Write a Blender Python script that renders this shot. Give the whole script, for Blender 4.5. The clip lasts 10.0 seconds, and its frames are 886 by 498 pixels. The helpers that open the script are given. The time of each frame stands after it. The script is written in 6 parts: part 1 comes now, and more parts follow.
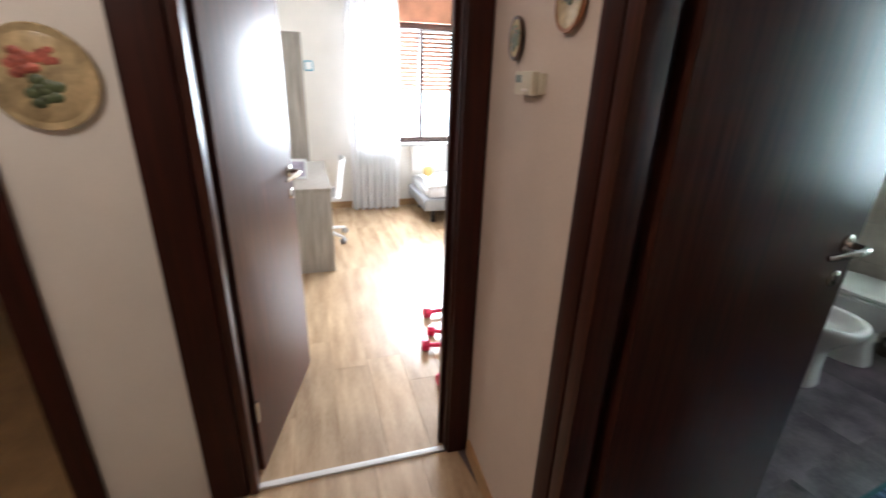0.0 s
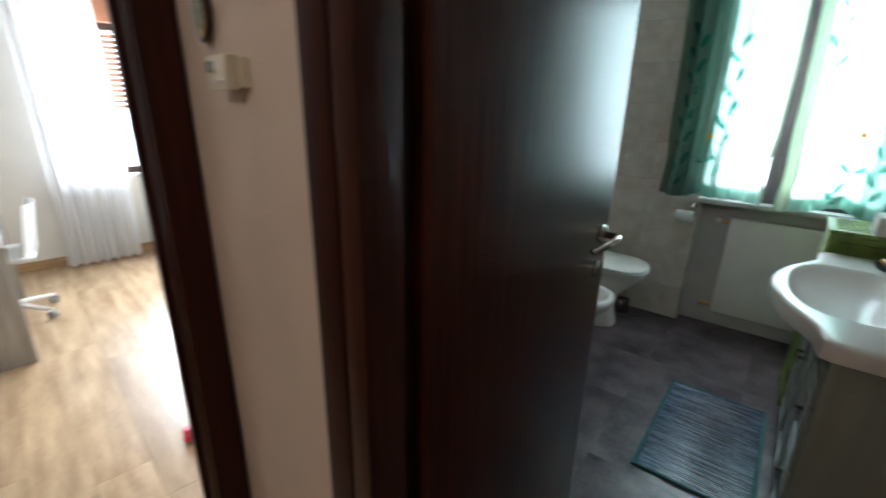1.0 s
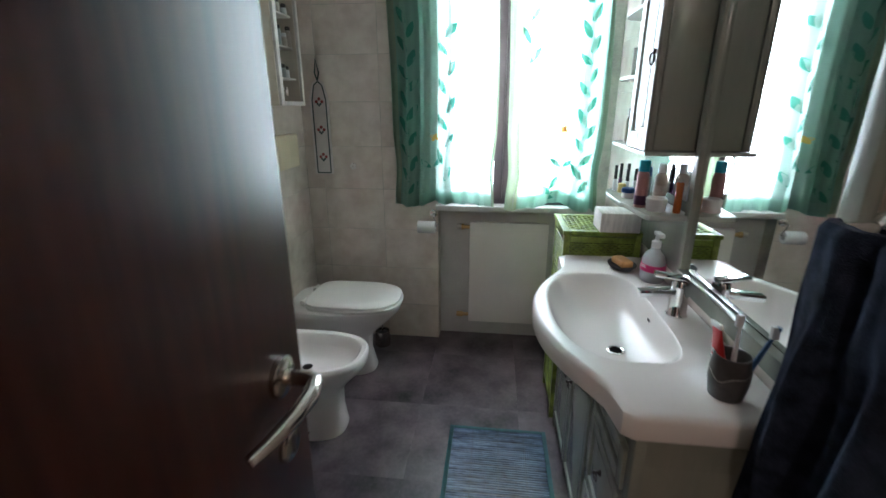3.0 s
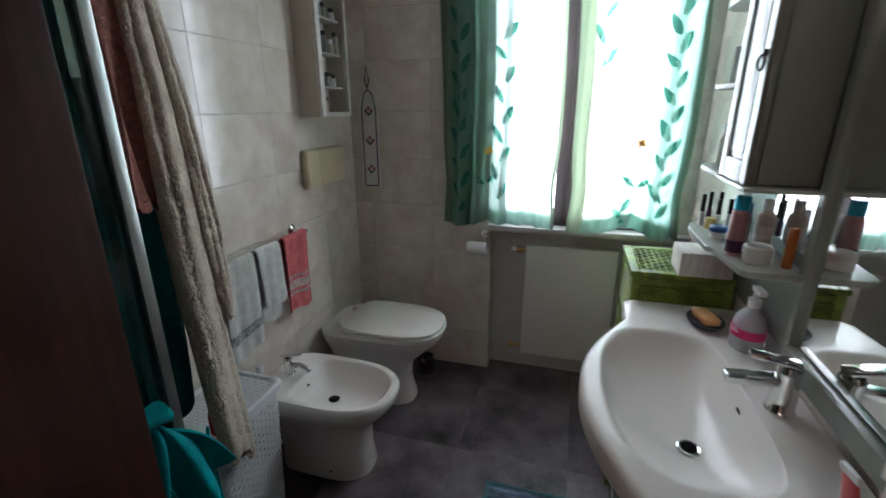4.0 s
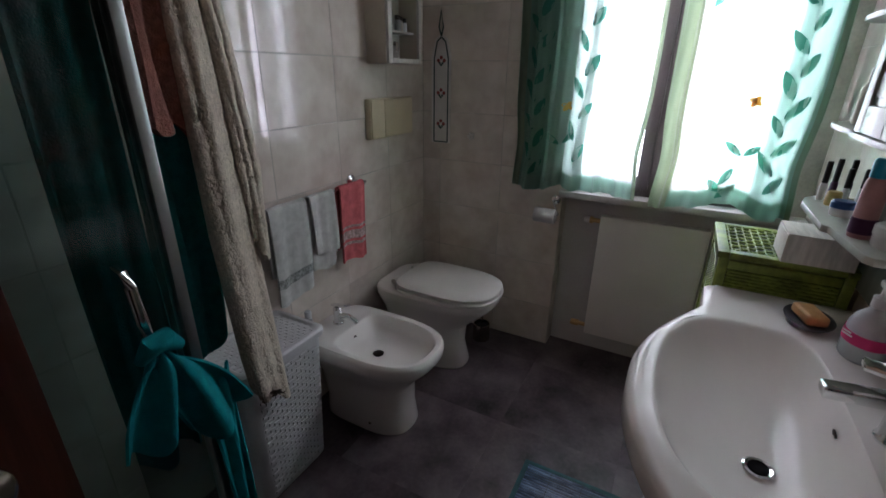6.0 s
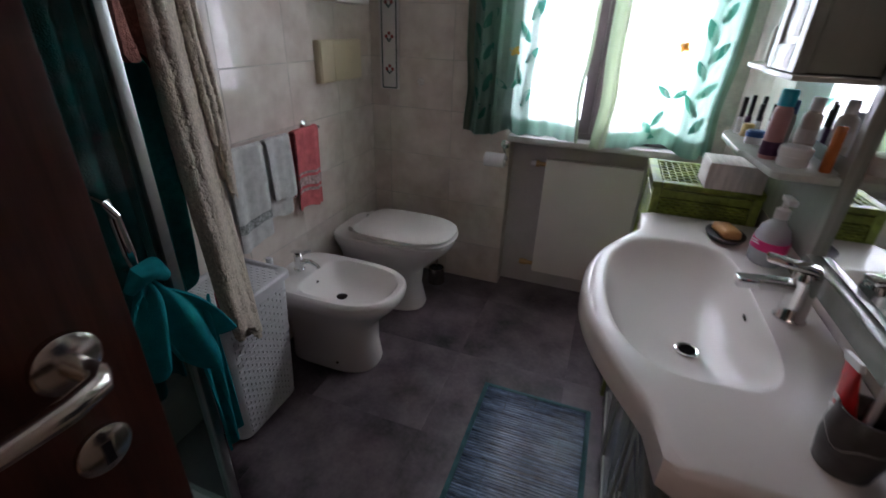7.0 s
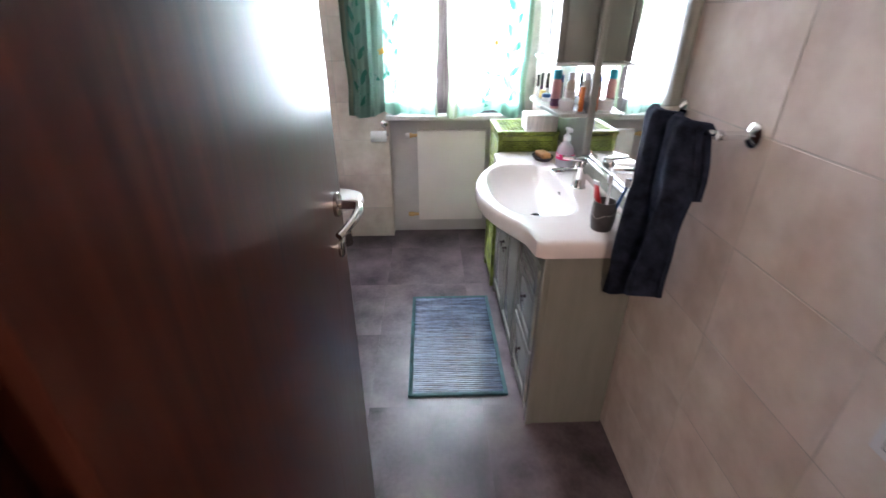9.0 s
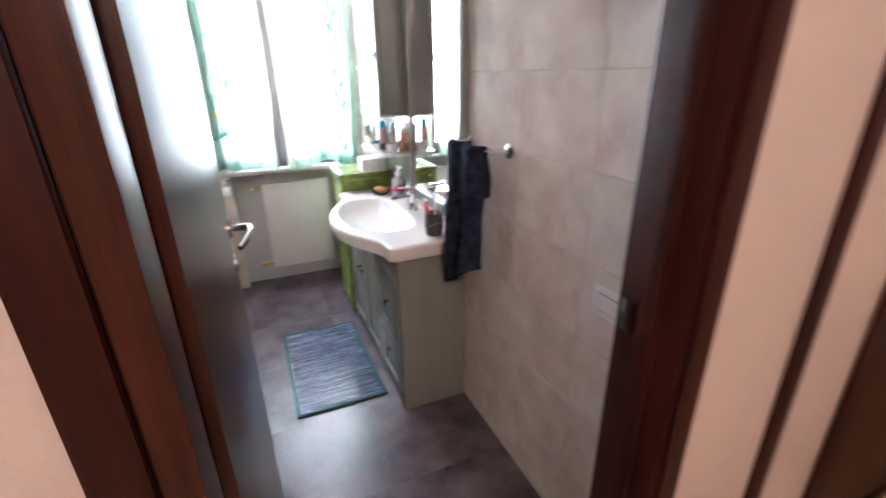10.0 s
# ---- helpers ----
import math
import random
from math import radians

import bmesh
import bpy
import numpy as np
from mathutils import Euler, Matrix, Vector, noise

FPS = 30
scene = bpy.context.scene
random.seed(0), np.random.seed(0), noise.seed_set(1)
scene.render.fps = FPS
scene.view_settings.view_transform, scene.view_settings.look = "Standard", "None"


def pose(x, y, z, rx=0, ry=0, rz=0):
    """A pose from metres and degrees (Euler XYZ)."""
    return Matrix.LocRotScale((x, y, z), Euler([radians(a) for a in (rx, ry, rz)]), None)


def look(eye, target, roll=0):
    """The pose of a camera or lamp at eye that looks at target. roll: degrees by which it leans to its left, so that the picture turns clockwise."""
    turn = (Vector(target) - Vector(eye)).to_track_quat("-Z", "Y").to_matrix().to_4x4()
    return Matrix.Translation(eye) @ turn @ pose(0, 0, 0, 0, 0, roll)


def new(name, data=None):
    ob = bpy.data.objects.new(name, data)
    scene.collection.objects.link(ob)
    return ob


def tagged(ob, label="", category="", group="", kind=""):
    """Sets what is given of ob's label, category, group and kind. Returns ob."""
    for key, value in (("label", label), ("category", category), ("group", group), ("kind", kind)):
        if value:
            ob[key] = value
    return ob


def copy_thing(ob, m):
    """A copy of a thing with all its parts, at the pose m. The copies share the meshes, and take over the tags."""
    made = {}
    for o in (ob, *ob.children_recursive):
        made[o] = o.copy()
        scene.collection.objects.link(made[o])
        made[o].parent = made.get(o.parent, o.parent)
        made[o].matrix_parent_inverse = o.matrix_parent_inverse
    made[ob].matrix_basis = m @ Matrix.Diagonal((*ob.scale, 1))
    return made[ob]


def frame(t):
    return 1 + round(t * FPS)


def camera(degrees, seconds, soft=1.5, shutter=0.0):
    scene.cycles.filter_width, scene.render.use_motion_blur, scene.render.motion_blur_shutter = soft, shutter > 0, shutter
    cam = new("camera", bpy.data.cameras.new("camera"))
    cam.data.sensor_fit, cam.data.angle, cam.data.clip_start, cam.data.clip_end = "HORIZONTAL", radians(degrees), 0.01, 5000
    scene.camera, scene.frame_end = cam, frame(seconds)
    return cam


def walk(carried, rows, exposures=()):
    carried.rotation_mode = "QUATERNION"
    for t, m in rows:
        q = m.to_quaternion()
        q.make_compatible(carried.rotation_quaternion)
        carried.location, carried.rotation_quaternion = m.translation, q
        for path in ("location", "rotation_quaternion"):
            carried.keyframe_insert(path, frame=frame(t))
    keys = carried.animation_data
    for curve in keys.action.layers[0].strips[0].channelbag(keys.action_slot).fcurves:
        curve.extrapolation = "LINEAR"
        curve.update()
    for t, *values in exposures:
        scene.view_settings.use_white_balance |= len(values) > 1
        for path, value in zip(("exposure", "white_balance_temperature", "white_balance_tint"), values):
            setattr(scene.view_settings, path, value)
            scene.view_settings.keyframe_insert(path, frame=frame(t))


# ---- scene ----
cam = camera(90.0, 10.0, shutter=0.5)
PATH = [
    (0, (-0.434, 0.306, 1.464), (0.333, 2.001, 0.732), 1.9),
    (0.5, (-0.338, 0.414, 1.441), (0.806, 1.909, 0.767), 1.7),
    (1, (-0.181, 0.497, 1.417), (1.311, 1.666, 0.778), 1.2),
    (1.5, (-0.038, 0.514, 1.402), (1.657, 1.374, 0.781), 0.4),
    (2, (0.179, 0.564, 1.39), (2.008, 1.089, 0.773), -0.2),
    (2.5, (0.355, 0.615, 1.405), (2.24, 0.868, 0.787), -0.3),
    (2.7, (0.421, 0.628, 1.393), (2.317, 0.821, 0.784), 0.1),
    (3.8, (0.768, 0.54, 1.456), (2.611, 1.002, 0.829), -0.5),
    (4, (0.801, 0.537, 1.449), (2.626, 1.076, 0.834), -0.3),
    (4.5, (0.875, 0.493, 1.458), (2.632, 1.218, 0.834), 0.2),
    (5, (0.91, 0.48, 1.444), (2.606, 1.336, 0.82), 0.6),
    (5.2, (0.918, 0.479, 1.433), (2.610, 1.343, 0.782), 0.7),
    (6.3, (0.932, 0.466, 1.356), (2.568, 1.306, 0.57), 1.0),
    (6.5, (0.904, 0.467, 1.346), (2.55, 1.252, 0.523), 1.4),
    (7, (0.816, 0.495, 1.338), (2.499, 1.086, 0.434), 2.1),
    (7.5, (0.696, 0.52, 1.367), (2.402, 0.925, 0.404), 0.8),
    (8, (0.5, 0.54, 1.414), (2.221, 0.79, 0.426), 0.5),
    (8.5, (0.283, 0.582, 1.442), (2.021, 0.712, 0.46), 0.3),
    (9, (0.097, 0.67, 1.444), (1.861, 0.613, 0.502), -0.0),
    (9.5, (-0.08, 0.725, 1.449), (1.7, 0.404, 0.594), -0.5),
    (10, (-0.271, 0.786, 1.46), (1.438, 0.052, 0.724), -0.8),
]
EXPOSURES = [(0.0, 0.3, 5500, 6), (1.0, -0.05, 5450, 1), (1.6, 0.15, 5400, -2), (2.5, 0.42, 5600, 8), (3.8, -0.26, 5850, 16), (5.2, -0.84, 5950, 22), (6.5, -0.88, 6000, 27), (7.5, 0.0, 5950, 28), (8.5, 1.0, 5850, 27), (9.5, 1.68, 5800, 23), (10.0, 1.52, 5800, 25)]
walk(cam, [(t, look(eye, target, roll)) for t, eye, target, roll in PATH], EXPOSURES)

# ---- light ----
world = bpy.data.worlds.new("sky")
scene.world = world
world.use_nodes = True
wn = world.node_tree
sky = wn.nodes.new("ShaderNodeTexSky")
sky.sky_type = "NISHITA"
sky.sun_disc = False
sky.sun_elevation, sky.sun_rotation = radians(48), radians(60)
wn.links.new(sky.outputs[0], wn.nodes["Background"].inputs[0])
wn.nodes["Background"].inputs[1].default_value = 0.1

BD = Matrix.Translation((0.270, 1.5765, 0.0)) @ Matrix.Rotation(radians(-7.1), 4, "Z")   # bedroom's door wall: u along it, v into the room
B = BD @ Matrix.Translation((0.02, 0, 0)) @ Matrix.Diagonal((0.965, 0.965, 0.965, 1))      # bedroom beyond the door wall
N = Matrix.Translation((0.178, 0.985, 0.0)) @ Matrix.Rotation(radians(-9.6), 4, "Z")       # slanting hall wall between the two doors: y along it


def sun_lamp():
    s = new("sun", bpy.data.lights.new("sun", "SUN"))
    s.data.energy, s.data.angle, s.data.color = 3.0, radians(0.6), (1.0, 0.94, 0.84)
    s.matrix_world = look((2.2, 9.5, 6.0), (0.9, 4.7, 0.0))


def window_lamp(name, m, w, h, power, colour):
    a = new(name, bpy.data.lights.new(name, "AREA"))
    a.data.shape, a.data.size, a.data.size_y, a.data.energy, a.data.color = "RECTANGLE", w, h, power, colour
    a.matrix_world = m


sun_lamp()
window_lamp("bath_window_light", look((3.13, 0.50, 1.55), (0.0, 0.75, 1.1)), 0.84, 1.25, 76, (0.945, 0.955, 0.985))
window_lamp("bedroom_window_light", B @ look((0.82, 3.93, 1.40), (0.5, 0.0, 0.9)), 1.45, 1.2, 250, (1.0, 0.98, 0.96))
hall_bulb = new("hall_lamp_light", bpy.data.lights.new("hall_lamp_light", "POINT"))
hall_bulb.data.energy, hall_bulb.data.color, hall_bulb.data.shadow_soft_size = 19, (1.0, 0.76, 0.58), 0.09
hall_bulb.location = (-1.3, 0.75, 2.3)

# ---- materials ----


def mat(name, colour, rough=0.5, metal=0.0, var=0.12, vscale=6.0, bump=0.05, bscale=120.0, spec=0.5, coat=0.0, rvar=0.1, stretch=None, tone=None, per=0.0, span=(0.3, 0.72), fine=0.35):
    """A painted, fired, woven or moulded surface: two scales of colour change, uneven gloss and fine relief."""
    m = bpy.data.materials.new(name)
    m.use_nodes = True
    nt = m.node_tree
    p = nt.nodes["Principled BSDF"]
    tc = nt.nodes.new("ShaderNodeTexCoord")
    mp = nt.nodes.new("ShaderNodeMapping")
    nt.links.new(tc.outputs["Object"], mp.inputs[0])
    if stretch:
        mp.inputs["Scale"].default_value = stretch
    a = nt.nodes.new("ShaderNodeTexNoise")
    a.inputs["Scale"].default_value, a.inputs["Detail"].default_value = vscale, 5.0
    nt.links.new(mp.outputs[0], a.inputs["Vector"])
    b = nt.nodes.new("ShaderNodeTexNoise")
    b.inputs["Scale"].default_value, b.inputs["Detail"].default_value = bscale, 3.0
    nt.links.new(mp.outputs[0], b.inputs["Vector"])
    ramp = nt.nodes.new("ShaderNodeValToRGB")
    dark = tone or tuple(c * (1 - 2.2 * var) for c in colour)
    light = tuple(min(1, c * (1 + var)) for c in colour)
    ramp.color_ramp.elements[0].position, ramp.color_ramp.elements[1].position = span
    ramp.color_ramp.elements[0].color, ramp.color_ramp.elements[1].color = (*dark, 1), (*light, 1)
    mix = nt.nodes.new("ShaderNodeMath")
    mix.operation = "MULTIPLY_ADD"
    nt.links.new(b.outputs[0], mix.inputs[0])
    mix.inputs[1].default_value = fine
    sub = nt.nodes.new("ShaderNodeMath")
    sub.operation = "SUBTRACT"
    nt.links.new(a.outputs[0], sub.inputs[0])
    sub.inputs[1].default_value = fine / 2
    nt.links.new(sub.outputs[0], mix.inputs[2])
    nt.links.new(mix.outputs[0], ramp.inputs[0])
    out = ramp.outputs[0]
    if per:
        oi = nt.nodes.new("ShaderNodeObjectInfo")
        hs = nt.nodes.new("ShaderNodeHueSaturation")
        r = nt.nodes.new("ShaderNodeMapRange")
        r.inputs[3].default_value, r.inputs[4].default_value = 1 - per, 1 + per
        nt.links.new(oi.outputs["Random"], r.inputs[0])
        nt.links.new(r.outputs[0], hs.inputs["Value"])
        nt.links.new(out, hs.inputs["Color"])
        out = hs.outputs[0]
        add = nt.nodes.new("ShaderNodeVectorMath")
        add.operation = "ADD"
        nt.links.new(tc.outputs["Object"], add.inputs[0])
        sc = nt.nodes.new("ShaderNodeMath")
        sc.operation = "MULTIPLY"
        nt.links.new(oi.outputs["Random"], sc.inputs[0])
        sc.inputs[1].default_value = 37.0
        nt.links.new(sc.outputs[0], add.inputs[1])
        nt.links.new(add.outputs[0], mp.inputs[0])
    nt.links.new(out, p.inputs["Base Color"])
    rr = nt.nodes.new("ShaderNodeMapRange")
    lo, hi = max(0.02, rough - rvar), min(1, rough + rvar)
    lo, hi = (max(lo, 0.29), hi) if rough >= 0.275 else (lo, min(hi, 0.26))
    rr.inputs[3].default_value, rr.inputs[4].default_value = lo, hi
    nt.links.new(a.outputs[0], rr.inputs[0])
    nt.links.new(rr.outputs[0], p.inputs["Roughness"])
    p.inputs["Metallic"].default_value = metal
    p.inputs["Specular IOR Level"].default_value = spec
    p.inputs["Coat Weight"].default_value = coat
    if bump:
        bp = nt.nodes.new("ShaderNodeBump")
        bp.inputs["Strength"].default_value, bp.inputs["Distance"].default_value = bump, 0.004
        nt.links.new(b.outputs[0], bp.inputs["Height"])
        nt.links.new(bp.outputs[0], p.inputs["Normal"])
    return m


def glass(name, tint=(1, 1, 1), rough=0.0, gloss=0.6):
    m = bpy.data.materials.new(name)
    m.use_nodes = True
    nt = m.node_tree
    nt.nodes.remove(nt.nodes["Principled BSDF"])
    t = nt.nodes.new("ShaderNodeBsdfTransparent")
    t.inputs[0].default_value = (*tint, 1)
    g = nt.nodes.new("ShaderNodeBsdfGlossy")
    g.inputs["Roughness"].default_value = rough
    lw = nt.nodes.new("ShaderNodeLayerWeight")
    lw.inputs[0].default_value = 0.5
    pw = nt.nodes.new("ShaderNodeMath")
    pw.operation = "POWER"
    pw.inputs[1].default_value = 5.0
    nt.links.new(lw.outputs["Facing"], pw.inputs[0])
    fr = nt.nodes.new("ShaderNodeMath")
    fr.operation = "MULTIPLY_ADD"
    fr.inputs[1].default_value, fr.inputs[2].default_value = gloss, 0.03
    nt.links.new(pw.outputs[0], fr.inputs[0])
    mx = nt.nodes.new("ShaderNodeMixShader")
    nt.links.new(fr.outputs[0], mx.inputs[0])
    nt.links.new(t.outputs[0], mx.inputs[1])
    nt.links.new(g.outputs[0], mx.inputs[2])
    nt.links.new(mx.outputs[0], nt.nodes["Material Output"].inputs[0])
    return m


def sheer(name, inner, outer, clear0, clear1, axis=1, flip=False):
    """Thin cloth that lets light through; light painted into its colour from one border to the other."""
    m = bpy.data.materials.new(name)
    m.use_nodes = True
    nt = m.node_tree
    nt.nodes.remove(nt.nodes["Principled BSDF"])
    tc = nt.nodes.new("ShaderNodeTexCoord")
    sep = nt.nodes.new("ShaderNodeSeparateXYZ")
    nt.links.new(tc.outputs["Generated"], sep.inputs[0])
    ns = nt.nodes.new("ShaderNodeTexNoise")
    ns.inputs["Scale"].default_value, ns.inputs["Detail"].default_value = 9.0, 6.0
    nt.links.new(tc.outputs["Object"], ns.inputs["Vector"])
    add = nt.nodes.new("ShaderNodeMath")
    add.operation = "MULTIPLY_ADD"
    nt.links.new(ns.outputs[0], add.inputs[0])
    add.inputs[1].default_value = 0.3
    sb = nt.nodes.new("ShaderNodeMath")
    sb.operation = "SUBTRACT"
    if flip:
        sb.inputs[0].default_value = 0.85
        nt.links.new(sep.outputs[axis], sb.inputs[1])
    else:
        nt.links.new(sep.outputs[axis], sb.inputs[0])
        sb.inputs[1].default_value = 0.15
    nt.links.new(sb.outputs[0], add.inputs[2])
    ramp = nt.nodes.new("ShaderNodeValToRGB")
    ramp.color_ramp.elements[0].position, ramp.color_ramp.elements[1].position = 0.25, 0.75
    ramp.color_ramp.elements[0].color, ramp.color_ramp.elements[1].color = (*inner, 1), (*outer, 1)
    nt.links.new(add.outputs[0], ramp.inputs[0])
    d = nt.nodes.new("ShaderNodeBsdfDiffuse")
    tl = nt.nodes.new("ShaderNodeBsdfTranslucent")
    tr = nt.nodes.new("ShaderNodeBsdfTransparent")
    for n in (d, tl):
        nt.links.new(ramp.outputs[0], n.inputs[0])
    m1 = nt.nodes.new("ShaderNodeMixShader")
    m1.inputs[0].default_value = 0.68
    nt.links.new(d.outputs[0], m1.inputs[1])
    nt.links.new(tl.outputs[0], m1.inputs[2])
    cl = nt.nodes.new("ShaderNodeMapRange")
    cl.inputs[1].default_value, cl.inputs[2].default_value = 0.25, 0.75
    cl.inputs[3].default_value, cl.inputs[4].default_value = clear0, clear1
    nt.links.new(add.outputs[0], cl.inputs[0])
    m2 = nt.nodes.new("ShaderNodeMixShader")
    nt.links.new(cl.outputs[0], m2.inputs[0])
    nt.links.new(m1.outputs[0], m2.inputs[1])
    nt.links.new(tr.outputs[0], m2.inputs[2])
    nt.links.new(m2.outputs[0], nt.nodes["Material Output"].inputs[0])
    return m


def glow(name, colour, strength):
    m = bpy.data.materials.new(name)
    m.use_nodes = True
    nt = m.node_tree
    nt.nodes.remove(nt.nodes["Principled BSDF"])
    e = nt.nodes.new("ShaderNodeEmission")
    e.inputs[0].default_value, e.inputs[1].default_value = (*colour, 1), strength
    nt.links.new(e.outputs[0], nt.nodes["Material Output"].inputs[0])
    return m


TILE = mat("glazed_wall_tile", (0.75, 0.68, 0.61), 0.06, var=0.07, vscale=8, bump=0.012, bscale=22, spec=0.5, rvar=0.03, per=0.03, tone=(0.64, 0.55, 0.48))
GROUT = mat("grout", (0.60, 0.55, 0.485), 0.8, var=0.12, vscale=9)
PLASTER = mat("white_plaster", (0.82, 0.79, 0.74), 0.8, var=0.03, vscale=3, bump=0.12, bscale=160)
HALLPAINT = mat("warm_hall_paint", (0.64, 0.535, 0.46), 0.75, var=0.04, vscale=3, bump=0.12, bscale=150)
RECESS = mat("grey_recess_paint", (0.58, 0.58, 0.575), 0.6, var=0.06, vscale=4)
CEIL = mat("ceiling_paint", (0.8, 0.78, 0.75), 0.85, var=0.02)
VINYL = mat("grey_brown_floor", (0.122, 0.095, 0.102), 0.30, var=0.50, vscale=5.0, bump=0.03, bscale=60, rvar=0.10, per=0.02, span=(0.25, 0.74), fine=0.2)
OAK = mat("oak_laminate", (0.52, 0.375, 0.235), 0.22, var=0.10, vscale=5, bump=0.03, bscale=60, stretch=(3.2, 0.5, 1), rvar=0.06, tone=(0.33, 0.215, 0.125), per=0.09)
SKIRT = mat("oak_skirting", (0.42, 0.26, 0.12), 0.4, var=0.12, stretch=(1, 1, 8))
WENGE = mat("dark_wenge_veneer", (0.050, 0.0155, 0.0088), 0.33, spec=0.22, var=0.30, vscale=6, bump=0.02, bscale=45, stretch=(9, 9, 0.45), rvar=0.06, tone=(0.026, 0.008, 0.005))
CASING = mat("dark_stained_casing", (0.038, 0.0068, 0.0036), 0.48, var=0.2, vscale=6, bump=0.06, bscale=45, stretch=(9, 9, 0.45), rvar=0.06, tone=(0.020, 0.0052, 0.003), spec=0.22)
WENGE_BED = mat("wenge_door_face", (0.08, 0.028, 0.018), 0.40, spec=0.25, var=0.30, vscale=6, bump=0.05, bscale=45, stretch=(9, 9, 0.45), rvar=0.06, tone=(0.042, 0.015, 0.010))
STEEL = mat("satin_nickel", (0.62, 0.58, 0.53), 0.26, metal=1.0, var=0.04, bump=0.0)
PROFILE = mat("satin_aluminium", (0.40, 0.41, 0.41), 0.32, metal=1.0, var=0.05, bump=0.0)
CHROME = mat("chrome", (0.8, 0.8, 0.8), 0.08, metal=1.0, var=0.02, bump=0.0, rvar=0.03)
BRASS = mat("brass_valve", (0.60, 0.42, 0.20), 0.3, metal=1.0, var=0.1)
CERAMIC = mat("white_ceramic", (0.85, 0.80, 0.765), 0.19, var=0.012, vscale=4, bump=0.0, spec=0.32, rvar=0.03)
PLASTIC = mat("white_plastic", (0.76, 0.73, 0.68), 0.3, var=0.03, bump=0.0)
IVORY = mat("ivory_plastic", (0.66, 0.56, 0.38), 0.35, var=0.04, bump=0.0)
RADIATOR = mat("white_enamel", (0.82, 0.80, 0.77), 0.28, var=0.02, bump=0.02)
VANITY = mat("sage_green_paint", (0.27, 0.285, 0.245), 0.20, rvar=0.04, var=0.05, vscale=9, bump=0.05, bscale=80, stretch=(3, 3, 0.4), span=(0.2, 0.8))
MIRROR = mat("mirror_silver", (0.86, 0.88, 0.87), 0.015, metal=1.0, var=0.005, bump=0.0, rvar=0.005)
KNOB = mat("dark_iron", (0.05, 0.04, 0.035), 0.35, metal=0.9, var=0.1)
WICKER = mat("green_wicker", (0.20, 0.27, 0.035), 0.45, var=0.25, vscale=20, bump=0.2, bscale=90)
# Near-black wicker green, standing in for shade behind the weave.
WICKER_SHADE = mat("wicker_inside_shade", (0.03, 0.04, 0.012), 0.8, var=0.2)
CREAMWOOD = mat("cream_cabinet_paint", (0.60, 0.53, 0.42), 0.45, var=0.04, vscale=8)
# Vanity sage at a lighter value, painting in the light on the shelves.
SAGE_LIT = mat("lit_sage_paint", (0.46, 0.48, 0.43), 0.22, var=0.05, vscale=9, bump=0.03, rvar=0.04)
BOXW = mat("whitewashed_wood", (0.68, 0.64, 0.60), 0.6, var=0.10, vscale=14, stretch=(1, 6, 1))
NAVY = mat("navy_terry", (0.026, 0.034, 0.056), 0.95, var=0.3, vscale=30, bump=0.7, bscale=420, spec=0.1)
BEIGE = mat("beige_terry", (0.62, 0.535, 0.435), 0.95, var=0.12, vscale=110, bump=1.0, bscale=260, spec=0.1)
BROWN = mat("brown_terry", (0.25, 0.108, 0.083), 0.95, var=0.15, vscale=90, bump=1.0, bscale=280, spec=0.1)
TEALTOWEL = mat("teal_terry", (0.012, 0.17, 0.175), 0.95, var=0.1, vscale=60, bump=0.8, bscale=300, spec=0.1)
TEAL = mat("teal_microfibre", (0.0, 0.25, 0.285), 0.85, var=0.12, vscale=30, bump=0.5, bscale=500, spec=0.15)
PINK = mat("pink_terry", (0.62, 0.15, 0.155), 0.95, var=0.1, vscale=40, bump=0.8, bscale=420, spec=0.1)
PALE = mat("pale_grey_terry", (0.66, 0.66, 0.63), 0.95, var=0.08, vscale=40, bump=0.8, bscale=420, spec=0.1)
BAND = mat("woven_band", (0.50, 0.36, 0.33), 0.9, var=0.3, vscale=90)
BANDG = mat("grey_woven_band", (0.40, 0.42, 0.40), 0.9, var=0.3, vscale=90)
HAMPER = mat("white_woven_plastic", (0.66, 0.65, 0.66), 0.4, var=0.05, vscale=12)
MATSTRAW = mat("blue_grey_straw", (0.14, 0.215, 0.35), 0.22, var=0.35, vscale=22, stretch=(1, 0.35, 1), bump=0.3, per=0.25)
MATEDGE = mat("teal_binding", (0.022, 0.095, 0.105), 0.8, var=0.15, vscale=30, bump=0.3, bscale=500)
MATBASE = mat("mat_backing", (0.05, 0.065, 0.075), 0.9, var=0.2)
SOAPGREY = mat("grey_stone_dish", (0.075, 0.075, 0.08), 0.5, var=0.2, vscale=25)
SOAP = mat("orange_soap", (0.62, 0.32, 0.12), 0.45, var=0.08)
CUPGREY = mat("grey_stoneware", (0.085, 0.082, 0.08), 0.45, var=0.15, vscale=20)
VEIN = mat("white_vein", (0.5, 0.48, 0.46), 0.5, var=0.1)
REDP = mat("red_tube", (0.55, 0.02, 0.02), 0.3, var=0.03, bump=0)
WHITEP = mat("white_gloss_plastic", (0.8, 0.8, 0.8), 0.25, var=0.02, bump=0)
BLUEP = mat("blue_plastic", (0.03, 0.10, 0.28), 0.3, var=0.03, bump=0)
CYANP = mat("turquoise_plastic", (0.0, 0.28, 0.42), 0.3, var=0.03, bump=0)
PINKLABEL = mat("magenta_label", (0.62, 0.02, 0.16), 0.4, var=0.04, bump=0)
BLUEGEL = mat("clear_blue_gel", (0.74, 0.79, 0.83), 0.08, var=0.03, bump=0, rvar=0.02)
